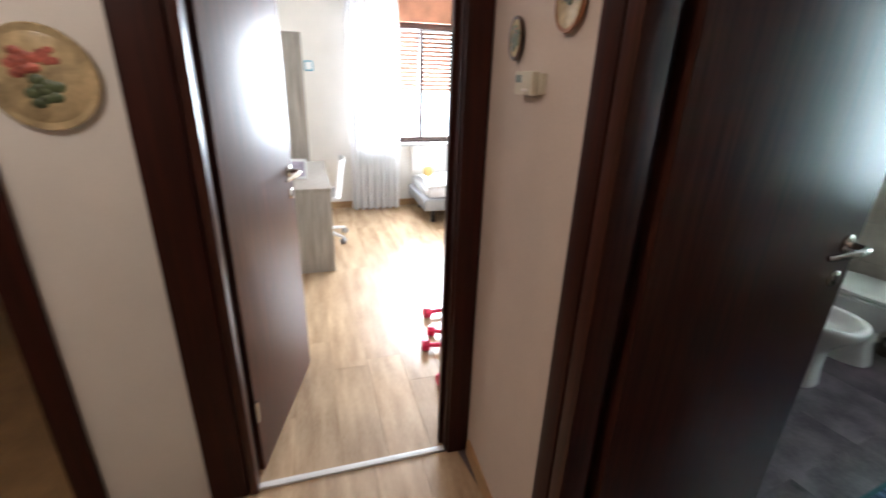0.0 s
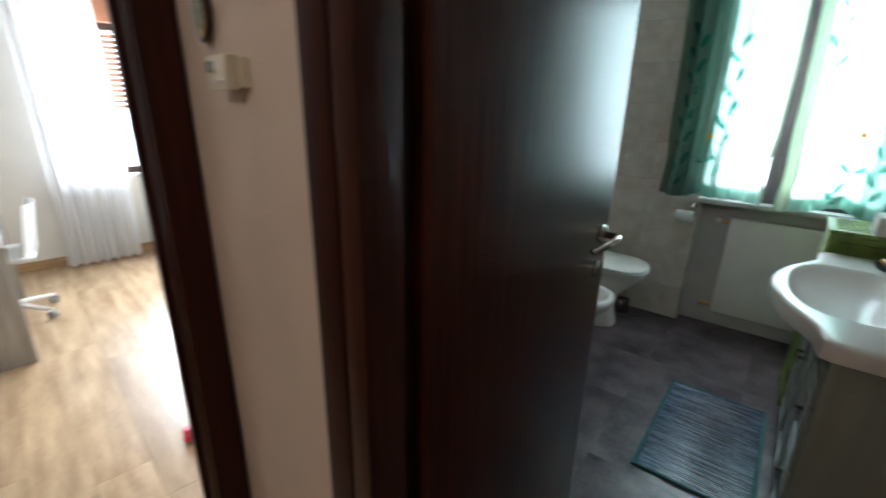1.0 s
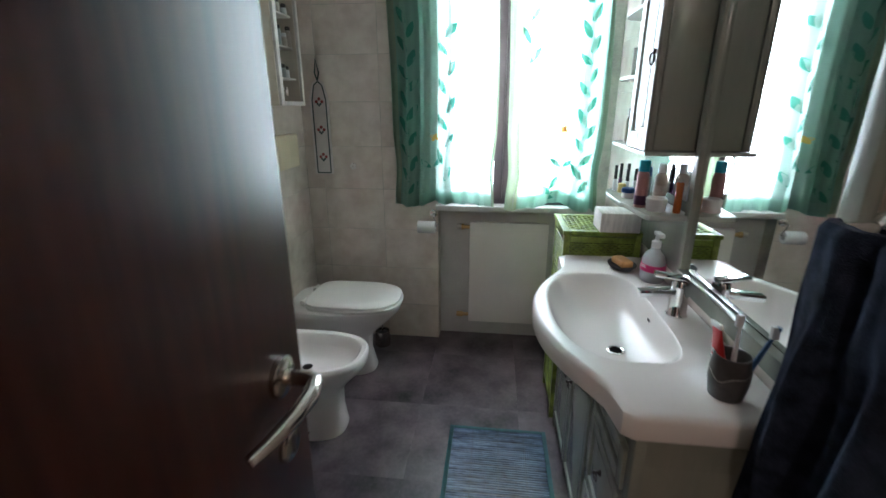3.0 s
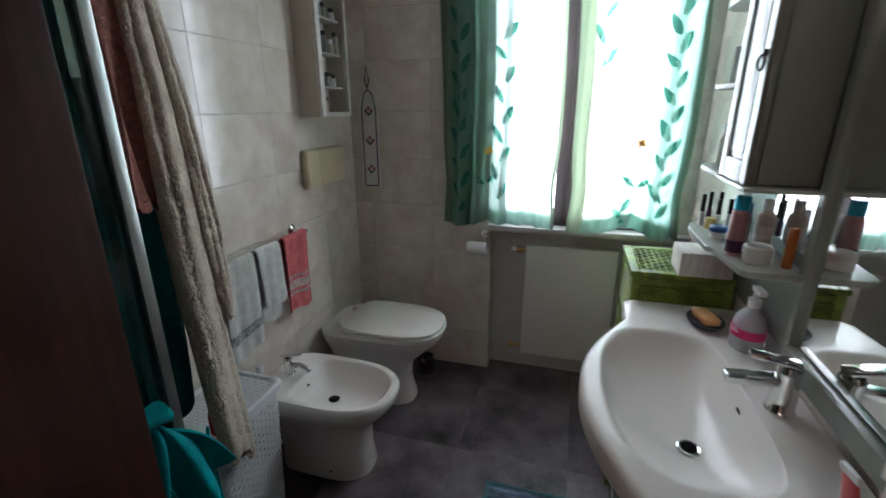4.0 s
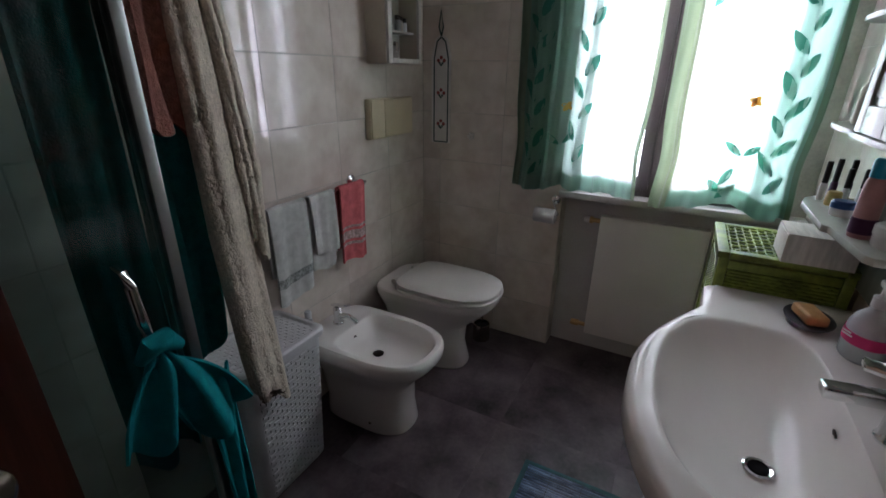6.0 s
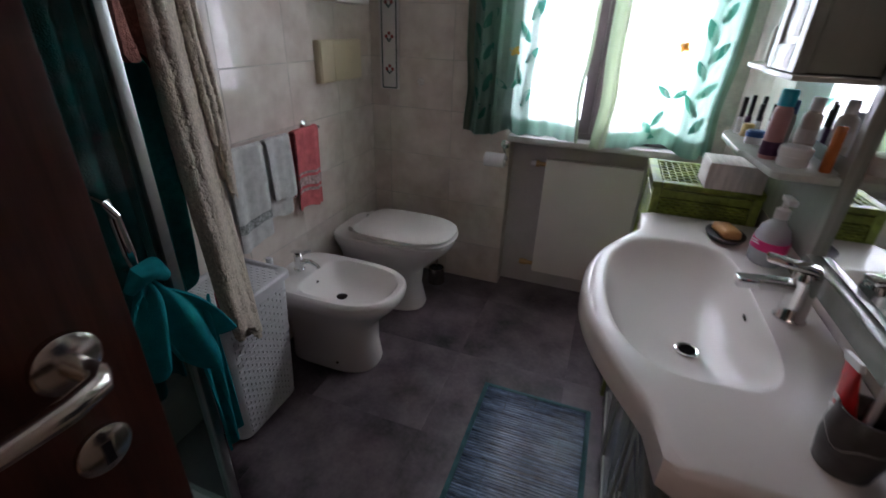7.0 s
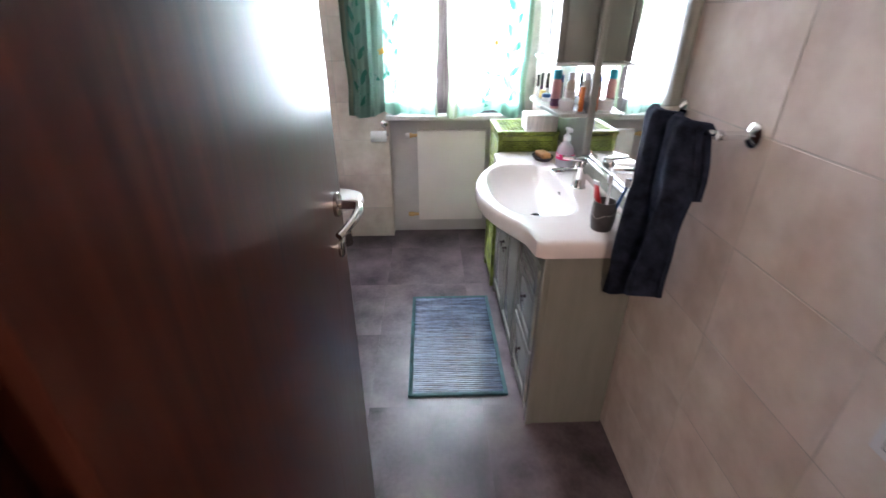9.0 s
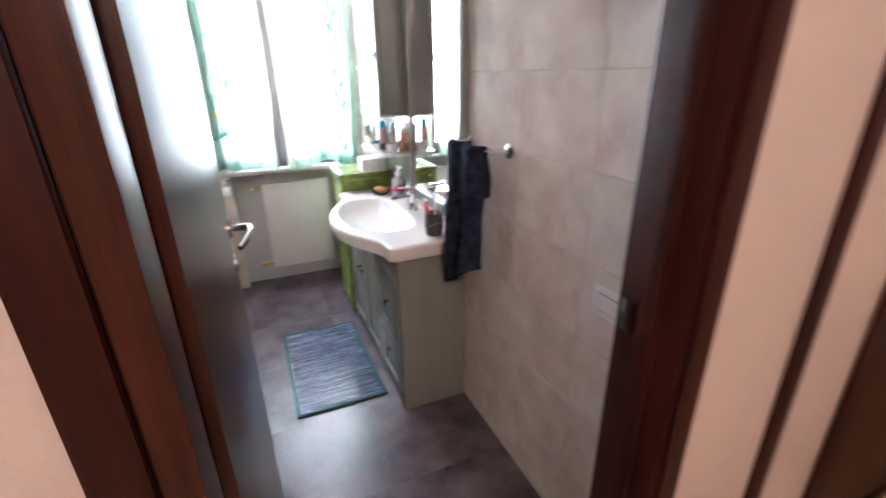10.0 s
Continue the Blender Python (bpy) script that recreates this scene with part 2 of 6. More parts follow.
BLUEGEL.node_tree.nodes["Principled BSDF"].inputs["Transmission Weight"].default_value = 0.4
BLUEGEL.node_tree.nodes["Principled BSDF"].inputs["IOR"].default_value = 1.2
BLACKP = mat("black_plastic", (0.015, 0.013, 0.015), 0.3, var=0.1, bump=0)
PINKBOTTLE = mat("dusty_pink_bottle", (0.42, 0.22, 0.22), 0.35, var=0.06, bump=0)
GREYBOTTLE = mat("grey_green_bottle", (0.30, 0.33, 0.33), 0.3, var=0.06, bump=0)
CREAMBOTTLE = mat("cream_bottle", (0.52, 0.47, 0.40), 0.35, var=0.06, bump=0)
ORANGEB = mat("amber_bottle", (0.45, 0.13, 0.03), 0.25, var=0.1, bump=0)
PURPLEB = mat("dark_plum_label", (0.07, 0.02, 0.07), 0.35, var=0.1, bump=0)
YELLOWB = mat("yellow_pot", (0.5, 0.36, 0.12), 0.4, var=0.06, bump=0)
LEAF = sheer("printed_leaf", (0.12, 0.40, 0.32), (0.13, 0.40, 0.31), 0.2, 0.2)
BUTTERFLY = sheer("embroidered_flower", (0.75, 0.45, 0.12), (0.75, 0.45, 0.12), 0.0, 0.0)
# Teal is the cloth; the near-white inner end paints in daylight overexposing single folds.
CURTAIN_L = sheer("teal_sheer_left", (0.84, 0.92, 0.88), (0.35, 0.53, 0.45), 0.55, 0.08)
CURTAIN_R = sheer("teal_sheer_right", (0.88, 0.93, 0.86), (0.50, 0.68, 0.61), 0.50, 0.14, flip=True)
HEM = sheer("olive_curtain_hem", (0.44, 0.50, 0.38), (0.40, 0.48, 0.37), 0.10, 0.10)
BOTTOMHEM = sheer("teal_bottom_hem", (0.48, 0.64, 0.57), (0.40, 0.57, 0.50), 0.10, 0.10)
HOLE = mat("hole_shade", (0.008, 0.008, 0.008), 0.8, var=0.1, bump=0, spec=0.1)
VOILE = sheer("white_voile", (0.93, 0.93, 0.93), (0.92, 0.92, 0.93), 0.12, 0.1)
GLASS = glass("window_glass")
SHOWERGLASS = glass("shower_glass", (0.72, 0.80, 0.78), 0.02, 0.35)
DARKWOOD = mat("dark_window_wood", (0.075, 0.04, 0.03), 0.4, var=0.2, stretch=(6, 6, 0.6))
# Lightened lilac brown; window glare on the dark frame is put into the colour.
WINFRAME = mat("glare_washed_brown", (0.12, 0.09, 0.10), 0.35, var=0.1)
SHUTTER = mat("shutter_slat", (0.46, 0.20, 0.11), 0.5, var=0.15)
MARBLE = mat("pale_sill_stone", (0.62, 0.60, 0.58), 0.3, var=0.08, vscale=12)
GREYOAK = mat("grey_washed_oak", (0.32, 0.285, 0.245), 0.5, var=0.18, vscale=6, stretch=(8, 8, 0.5), bump=0.08, bscale=60)
DUMB = mat("crimson_vinyl", (0.58, 0.01, 0.06), 0.32, var=0.06, bump=0.02)
BEDGREY = mat("grey_bed_fabric", (0.33, 0.33, 0.34), 0.9, var=0.08, bump=0.3, bscale=300)
LINEN = mat("white_linen", (0.78, 0.77, 0.78), 0.85, var=0.04, bump=0.2, bscale=60)
PLATEWOOD = mat("plate_wood", (0.30, 0.13, 0.05), 0.4, var=0.2, vscale=14)
PLATEDARK = mat("plate_dark_rim", (0.07, 0.035, 0.02), 0.35, var=0.3, vscale=20)
PLATEFACE = mat("plate_straw_glaze", (0.55, 0.43, 0.24), 0.25, var=0.22, vscale=16, bump=0.2, bscale=70)
FLOWER = mat("painted_rose", (0.50, 0.14, 0.10), 0.3, var=0.35, vscale=30)
FOLIAGE = mat("painted_foliage", (0.10, 0.13, 0.06), 0.3, var=0.3, vscale=30)
SCREEN = mat("grey_lcd", (0.20, 0.23, 0.21), 0.2, var=0.03, bump=0)
BEIGEP = mat("beige_thermostat_plastic", (0.66, 0.60, 0.47), 0.4, var=0.03, bump=0)
ALU = mat("white_threshold_strip", (0.74, 0.72, 0.70), 0.35, var=0.04)
LINENTRIM = mat("cream_embroidery_cloth", (0.76, 0.72, 0.68), 0.9, var=0.06, bump=0.4, bscale=400)
GREENTRIM = mat("dark_green_ribbon", (0.03, 0.075, 0.065), 0.7, var=0.1)
STITCH = mat("red_stitching", (0.36, 0.09, 0.08), 0.9, var=0.2, vscale=80)
LILAC = mat("lilac_photo_card", (0.45, 0.40, 0.50), 0.4, var=0.3, vscale=14)
SKYGLOW = glow("bright_day", (0.93, 1.0, 1.0), 6.0)
BULB = glow("lit_opal_glass", (1.0, 0.82, 0.62), 6.0)

# ---- building blocks ----


def mesh(name, bm, material, smooth=True):
    me = bpy.data.meshes.new(name)
    bmesh.ops.recalc_face_normals(bm, faces=bm.faces)
    bm.to_mesh(me)
    bm.free()
    me.materials.append(material)
    if smooth:
        me.polygons.foreach_set("use_smooth", [True] * len(me.polygons))
        me.set_sharp_from_angle(angle=radians(38))
    return me


def part(name, bm, material, parent, label="", m=None):
    ob = new(name, mesh(name, bm, material))
    ob.parent = parent
    if m is not None:
        ob.matrix_local = m
    return tagged(ob, label)


def thing(name, label, category, m=None, group="", kind=""):
    ob = new(name)
    if m is not None:
        ob.matrix_world = m
    return tagged(ob, label, category, group, kind)


def box(x0, x1, y0, y1, z0, z1, r=0.0, bm=None, seg=2):
    b = bmesh.new()
    bmesh.ops.create_cube(b, size=1)
    bmesh.ops.transform(b, matrix=Matrix.Translation(((x0 + x1) / 2, (y0 + y1) / 2, (z0 + z1) / 2)) @ Matrix.Diagonal((x1 - x0, y1 - y0, z1 - z0, 1)), verts=b.verts)
    if r:
        bmesh.ops.bevel(b, geom=b.edges[:], offset=r, segments=seg, profile=0.6, affect="EDGES")
    return merge(bm, b)


def merge(bm, b):
    if bm is None:
        return b
    me = bpy.data.meshes.new("tmp")
    b.to_mesh(me)
    b.free()
    bm.from_mesh(me)
    bpy.data.meshes.remove(me)
    return bm


def loft(rings, bm=None, close=True, cap0=True, cap1=True):
    """Rings of equal length, joined one to the next."""
    b = bmesh.new()
    vs = [[b.verts.new(p) for p in r] for r in rings]
    n = len(rings[0])
    for a, c in zip(vs, vs[1:]):
        for i in range(n if close else n - 1):
            j = (i + 1) % n
            b.faces.new((a[i], a[j], c[j], c[i]))
    if cap0:
        b.faces.new(vs[0][::-1])
    if cap1:
        b.faces.new(vs[-1])
    return merge(bm, b)


def lathe(profile, at=(0, 0, 0), n=24, bm=None, sx=1.0, sy=1.0):
    rings = [[(at[0] + r * sx * math.cos(2 * math.pi * i / n), at[1] + r * sy * math.sin(2 * math.pi * i / n), at[2] + z) for i in range(n)] for r, z in profile]
    return loft(rings, bm)


def turned(bm, m):
    bmesh.ops.transform(bm, matrix=m, verts=bm.verts)
    return bm


def tube(points, r, n=10, bm=None, radii=None):
    pts = [Vector(p) for p in points]
    rings = []
    for i, p in enumerate(pts):
        d = (pts[min(i + 1, len(pts) - 1)] - pts[max(i - 1, 0)]).normalized()
        up = Vector((0, 0, 1)) if abs(d.z) < 0.9 else Vector((1, 0, 0))
        a = d.cross(up).normalized()
        c = d.cross(a)
        q = radii[i] if radii else r
        rings.append([p + q * (a * math.cos(2 * math.pi * k / n) + c * math.sin(2 * math.pi * k / n)) for k in range(n)])
    return loft(rings, bm)


def prism(poly, z0, z1, r=0.0, bm=None):
    b = bmesh.new()
    lo = [b.verts.new((x, y, z0)) for x, y in poly]
    hi = [b.verts.new((x, y, z1)) for x, y in poly]
    n = len(poly)
    b.faces.new(lo[::-1]), b.faces.new(hi)
    for i in range(n):
        b.faces.new((lo[i], lo[(i + 1) % n], hi[(i + 1) % n], hi[i]))
    if r:
        bmesh.ops.recalc_face_normals(b, faces=b.faces)
        bmesh.ops.bevel(b, geom=b.edges[:], offset=r, segments=2, profile=0.6, affect="EDGES")
    return merge(bm, b)


def sheet(fn, nu, nv, thick, bm=None):
    """A cloth of some thickness over u, v in 0..1."""
    e = 1e-3
    front, back = [], []
    for j in range(nv + 1):
        fr, br = [], []
        for i in range(nu + 1):
            u, v = i / nu, j / nv
            p = Vector(fn(u, v))
            du, dv = Vector(fn(u + e, v)) - Vector(fn(u - e, v)), Vector(fn(u, v + e)) - Vector(fn(u, v - e))
            nrm = du.cross(dv)
            nrm = nrm.normalized() if nrm.length > 1e-12 else Vector((0, 1, 0))
            fr.append(p + nrm * thick / 2), br.append(p - nrm * thick / 2)
        front.append(fr), back.append(br[::-1])
    return loft([f + k for f, k in zip(front, back)], bm)


def patch(fn, shape, off, bm=None):
    """A thin printed or sewn shape lying on the cloth fn; shape is a fan of (u, v)."""
    e = 1e-3
    b = bmesh.new()
    up, lo = [], []
    for u, v in shape:
        p = Vector(fn(u, v))
        nrm = (Vector(fn(u + e, v)) - Vector(fn(u - e, v))).cross(Vector(fn(u, v + e)) - Vector(fn(u, v - e))).normalized()
        up.append(b.verts.new(p + nrm * off)), lo.append(b.verts.new(p - nrm * off))
    n = len(up)
    b.faces.new(up), b.faces.new(lo[::-1])
    for i in range(n):
        b.faces.new((up[i], lo[i], lo[(i + 1) % n], up[(i + 1) % n]))
    return merge(bm, b)


def plain(name, bm, material, label, category, kind="", group=""):
    return tagged(new(name, mesh(name, bm, material)), label, category, group, kind)


def setting(name, bm, material, label, category):
    return plain(name, bm, material, label, category, "structure")


# ---- setting: bathroom shell ----
XD0, XD1, XW, YL, ZC = 0.178, 0.32, 3.02, 1.70, 2.65     # door wall's two faces, window wall, far long wall, ceiling
DY0, DY1, DH = 0.135, 0.925, 2.08                        # bathroom doorway
WY0, WY1, WZ0, WZ1 = 0.06, 0.95, 0.870, 2.15           # bathroom window

wall_r = setting("wall_south", box(0.32, 3.4, -0.14, -0.0007, 0, ZC), GROUT, "tiled bathroom wall behind the vanity", "wall")
wall_l = setting("wall_north", box(0.32, 3.4, YL + 0.0007, YL + 0.13, 0, ZC), GROUT, "tiled bathroom wall behind the bidet and toilet", "wall")
w = box(XW + 0.0007, 3.4, 0.93, YL + 0.010, 0, ZC)
box(XW + 0.10, 3.4, -0.010, 0.93, 0, 0.835, bm=w)
box(XW + 0.010, 3.4, -0.010, 0.93, WZ1, ZC, bm=w)
box(XW + 0.010, 3.4, -0.010, WY0, 0.868, WZ1, bm=w)
wall_w = setting("wall_east", w, GROUT, "tiled bathroom wall with a window and a radiator recess", "wall")
setting("recess_lining", box(XW + 0.093, XW + 0.102, -0.009, 0.929, 0.0, 0.834), RECESS, "grey painted back of the radiator recess", "wall")
for nm, ya, yb, za in (("wall_hall_east", -0.62, DY0 - 0.02, 0.0), ("wall_pier", DY1 + 0.02, 0.985, 0.0), ("wall_over_door", DY0 - 0.02, DY1 + 0.02, DH + 0.02), ("wall_over_next_door", -1.5, -0.62, 2.1)):
    setting(nm, box(XD0, XD1, ya, yb, za, ZC), HALLPAINT, "warm beige painted hall wall beside the bathroom door", "wall")
setting("wall_hall_north", turned(box(0.0, 0.10, -0.004, 0.86, 0, ZC), N), HALLPAINT, "warm beige painted hall wall with thermostat and plates", "wall")
setting("wall_bath_west", box(XD1 - 0.012, XD1 - 0.0005, 0.99, YL + 0.13, 0, ZC), GROUT, "plain bathroom wall behind the shower", "wall")
setting("ceiling_bathroom", box(XD1, 3.4, -0.14, YL + 0.13, ZC, ZC + 0.1), CEIL, "plain white bathroom ceiling", "ceiling")
bath_floor = setting("floor_bathroom", box(XD0, 3.3, -0.02, YL + 0.02, -0.12, -0.004), VINYL, "grey-brown stone-look bathroom floor", "floor")
setting("window_sill", box(XW - 0.045, XW + 0.2, -0.009, 0.940, 0.835, 0.867, 0.006), MARBLE, "pale stone window sill over the radiator", "sill")
setting("backdrop_east", box(4.3, 4.32, -3, 4.5, -1.0, 4.2), SKYGLOW, "overexposed bright daylight outside the bathroom window", "backdrop")

# ---- setting: hall and bedroom shell ----
setting("floor_hall", box(-3.2, XD0 + 0.10, -2.2, 2.4, -0.12, -0.006), SKIRT, "oak plank hall floor", "floor")
setting("wall_hall_west", box(-3.3, -3.2, -2.2, 2.6, 0, ZC), HALLPAINT, "plain beige hall wall", "wall")
setting("wall_hall_south", box(-3.2, XD0 + 1.2, -2.3, -2.2, 0, ZC), HALLPAINT, "plain beige hall wall", "wall")
setting("wall_side_room", box(1.3, 1.4, -2.2, -0.15, 0, ZC), HALLPAINT, "plain wall of the next room", "wall")
setting("ceiling_hall", box(-3.3, XD0, -2.3, 2.6, ZC, ZC + 0.1), CEIL, "plain white hall ceiling", "ceiling")
setting("floor_side_room", box(XD0, 1.4, -2.2, -0.15, -0.12, -0.006), SKIRT, "oak floor of the next room", "floor")
setting("ceiling_side_room", box(XD0, 1.4, -2.3, -0.15, ZC, ZC + 0.1), CEIL, "plain ceiling", "ceiling")

UL, UR, BH = -0.839, -0.086, 2.08       # bedroom doorway along its wall
wb = box(-1.34, UL - 0.02, 0.0, 0.11, 0, ZC)
box(UR + 0.02, 0.06, 0.0, 0.11, 0, ZC, bm=wb)
box(UL - 0.02, UR + 0.02, 0.0, 0.11, BH + 0.02, ZC, bm=wb)
box(-2.135, -1.34, 0.0, 0.11, BH, ZC, bm=wb)
box(-3.6, -2.135, 0.0, 0.11, 0, ZC, bm=wb)
setting("wall_bedroom_door", turned(wb, BD), PLASTER, "white painted wall round the bedroom door", "wall")
setting("floor_bedroom", turned(box(-3.6, 2.6, -0.02, 3.90, -0.12, -0.008), B), SKIRT, "oak plank bedroom floor", "floor")
wb = box(-1.25, 0.04, 3.85, 4.0, 0, ZC)
box(0.04, 1.60, 3.85, 4.0, 0, 0.76, bm=wb)
box(0.04, 1.60, 3.85, 4.0, 2.38, ZC, bm=wb)
box(1.60, 2.6, 3.85, 4.0, 0, ZC, bm=wb)
setting("wall_bedroom_window", turned(wb, B), PLASTER, "white bedroom wall with a shuttered window", "wall")
setting("wall_bedroom_west", turned(box(-1.25, -1.15, 0.11, 4.0, 0, ZC), B), PLASTER, "white bedroom wall behind the desk", "wall")
setting("wall_bedroom_east", turned(box(2.6, 2.7, 0.60, 4.0, 0, ZC), B), PLASTER, "white bedroom wall", "wall")
setting("wall_study_end", turned(box(-3.6, -1.25, 3.0, 3.1, 0, ZC), B), PLASTER, "plain wall of the room next to the bedroom", "wall")
setting("wall_study_west", turned(box(-3.7, -3.6, 0.0, 3.1, 0, ZC), B), PLASTER, "plain wall", "wall")
setting("ceiling_bedroom", turned(box(-3.7, 2.7, 0.05, 4.0, ZC + 0.006, ZC + 0.1), B), CEIL, "white bedroom ceiling", "ceiling")
setting("backdrop_north", turned(box(-1.5, 5.0, 6.5, 6.52, -1, 5), B), SKYGLOW, "bright daylight outside the bedroom window", "backdrop")


def skirting(name, p0, p1, side, label):
    """A skirting board with a rounded top from p0 to p1, thickness on the given side."""
    a, c = Vector((*p0, 0)), Vector((*p1, 0))
    d = (c - a).normalized()
    nrm = Vector((-d.y, d.x, 0)) * side
    prof = ((0, 0), (0.013, 0), (0.013, 0.058), (0.009, 0.068), (0.0, 0.07))
    setting(name, loft([[q + nrm * x + Vector((0, 0, z)) for x, z in prof] for q in (a, c)]), SKIRT, label, "baseboard")


n0, n1 = N @ Vector((0, 0.0, 0)), N @ Vector((0, 0.56, 0))
skirting("baseboard_hall", n0.xy, n1.xy, 1, "oak skirting board along the hall wall")
skirting("baseboard_hall_south", (XD0, -0.60), (XD0, 0.0), 1, "oak skirting board along the hall wall")
b0, b1 = B @ Vector((-1.14, 3.85, 0)), B @ Vector((2.6, 3.85, 0))
skirting("baseboard_bedroom", b0.xy, b1.xy, -1, "oak skirting board under the bedroom window")


def door_set(name, m, width, height, depth, leaf_m, leaf_w, label, handle_h=1.05, face=WENGE, strike=True, hinge_left=True, cw=0.09, rebate=0.038, lip=0.037):
    """A lined doorway across local x 0..width, wall from local y 0 to depth, casings on both sides, and a flush leaf on its own pose."""
    d = thing(name, label, "door", m, kind="structure")
    lw = 0.02
    for nm, x0, x1 in (("jamb", -lw, 0.0), ("jamb", width, width + lw)):
        part(nm, box(x0, x1, -0.004, depth + 0.004, 0, height + lw, 0.002), CASING, d)
    part("head_lining", box(0, width, -0.004, depth + 0.004, height, height + lw, 0.002), CASING, d)
    for y0, y1 in ((-0.022, -0.004), (depth + 0.004, depth + 0.018)):
        for x0, x1 in ((-cw, -0.006), (width + 0.006, width + (0.056 if cw < 0.08 else 0.09))):
            part("casing", box(x0, x1, y0, y1, 0, height + 0.09, 0.007), CASING, d)
        part("casing", box(-0.006, width + 0.006, y0, y1, height + 0.004, height + 0.09, 0.007), CASING, d)
    part("rebate_board", box(0, lip, -0.021, rebate, 0, height, 0.002), WENGE, d, "smooth veneered rebate board beside the hinges")
    part("stop", box(width - 0.014, width, depth * 0.35, depth * 0.62, 0, height, 0.002), CASING, d)
    part("stop", box(0.014, width - 0.014, depth * 0.35, depth * 0.62, height - 0.014, height, 0.002), CASING, d)
    lf = part("leaf", box(0, leaf_w, -0.021, 0.021, 0.008, height - 0.004, 0.003), face, d)
    lf.matrix_world = m @ leaf_m
    for s in (-1, 1):
        hx = leaf_w - 0.06
        part("rose", turned(lathe([(0.0, 0), (0.026, 0), (0.026, 0.007), (0.022, 0.010), (0.0, 0.010)], n=28), Matrix.Translation((hx, s * 0.021, handle_h)) @ Matrix.Rotation(-s * math.pi / 2, 4, "X")), STEEL, lf, "satin nickel rose")
        pts = [(hx, s * 0.028, handle_h), (hx, s * 0.060, handle_h), (hx - 0.006, s * 0.070, handle_h - 0.001), (hx - 0.03, s * 0.074, handle_h - 0.002),
               (hx - 0.065, s * 0.070, handle_h - 0.005), (hx - 0.10, s * 0.058, handle_h - 0.012), (hx - 0.118, s * 0.048, handle_h - 0.017)]
        part("handle", tube(pts, 0.0095, 12, radii=[0.010, 0.010, 0.0105, 0.0105, 0.0095, 0.0085, 0.0075]), STEEL, lf, "curved satin nickel lever")
        part("keyhole_rose", turned(lathe([(0.0, 0), (0.024, 0), (0.024, 0.005), (0.020, 0.008), (0.0, 0.008)], n=28), Matrix.Translation((hx, s * 0.021, handle_h - 0.10)) @ Matrix.Rotation(-s * math.pi / 2, 4, "X")), STEEL, lf, "satin nickel keyhole cover")
        part("keyhole", box(hx - 0.004, hx + 0.004, s * 0.029 - 0.0015, s * 0.029 + 0.0015, handle_h - 0.113, handle_h - 0.089), BLACKP, lf)
    part("lock_plate", box(leaf_w - 0.001, leaf_w + 0.0015, -0.010, 0.010, handle_h - 0.15, handle_h + 0.05), STEEL, lf)
    for z in (0.25, height - 0.25):
        part("hinge", lathe([(0.0, 0), (0.008, 0), (0.008, 0.09), (0.0, 0.09)], (-0.004, -0.026 if hinge_left else 0.026, z), n=12), STEEL, lf)
    if strike:
        part("strike_plate", box(width - 0.0145 if hinge_left else 0.0, width - 0.0005 if hinge_left else 0.0015, depth * 0.70, depth * 0.92, handle_h - 0.115, handle_h - 0.045, 0.001), STEEL, d, "steel strike plate")
    return d


# bathroom door: local x runs from the hinge side (north) to the south, local y into the bathroom
MB = Matrix.Translation((XD0, DY1, 0)) @ Matrix.Rotation(radians(-90), 4, "Z")
door_set("door_1", MB, DY1 - DY0, DH, XD1 - XD0, Matrix.Translation((0.027, XD1 - XD0 - 0.043, 0)) @ Matrix.Rotation(radians(89.3), 4, "Z"), 0.755,
         "dark wenge flush door standing open into the bathroom", 1.087, cw=0.062, rebate=0.056)
MBED = BD @ Matrix.Translation((UL, 0, 0))
door_set("door_2", MBED, UR - UL, BH, 0.11, Matrix.Translation((0.024, 0.082, 0)) @ Matrix.Rotation(radians(75), 4, "Z"), 0.70,
         "dark brown veneered bedroom door standing open", 1.05, WENGE_BED, strike=False, cw=0.13, rebate=0.045, lip=0.028)


def bare_frame(name, m, width, height, depth, label):
    d = thing(name, label, "door frame", m, kind="structure")
    for x0, x1 in ((-0.02, 0.0), (width, width + 0.02)):
        part("jamb", box(x0, x1, -0.004, depth + 0.004, 0, height, 0.002), CASING, d)
    for x0, x1 in ((-0.09, -0.006), (width + 0.006, width + 0.09)):
        part("casing", box(x0, x1, -0.022, -0.004, 0, height, 0.007), CASING, d)
    return d


bare_frame("door_3", BD @ Matrix.Translation((-2.115, 0, 0)), 0.755, 2.08, 0.11, "dark wenge frame of the open next doorway")
next_door = bare_frame("door_4", Matrix.Translation((XD0, -0.62, 0)) @ Matrix.Rotation(radians(-90), 4, "Z"), 0.8, 2.08, XD1 - XD0, "closed dark wenge door further along the hall")
part("leaf", box(0.003, 0.797, 0.012, 0.052, 0.006, 2.075, 0.003), WENGE, next_door)
setting("threshold_strip", turned(box(UL, UR, -0.004, 0.022, -0.004, 0.006, 0.002), BD), ALU, "white metal threshold strip in the bedroom doorway", "trim")
setting("wall_trim", box(XD0 - 0.016, XD0 - 0.0005, -0.275, -0.225, 0, 2.3, 0.004), CASING, "narrow dark wood strip upright on the hall wall", "trim")
setting("threshold_bath", box(XD0 - 0.004, XD0 + 0.03, DY0, DY1, -0.004, 0.004, 0.002), ALU, "metal strip where the oak meets the stone-look floor", "trim")


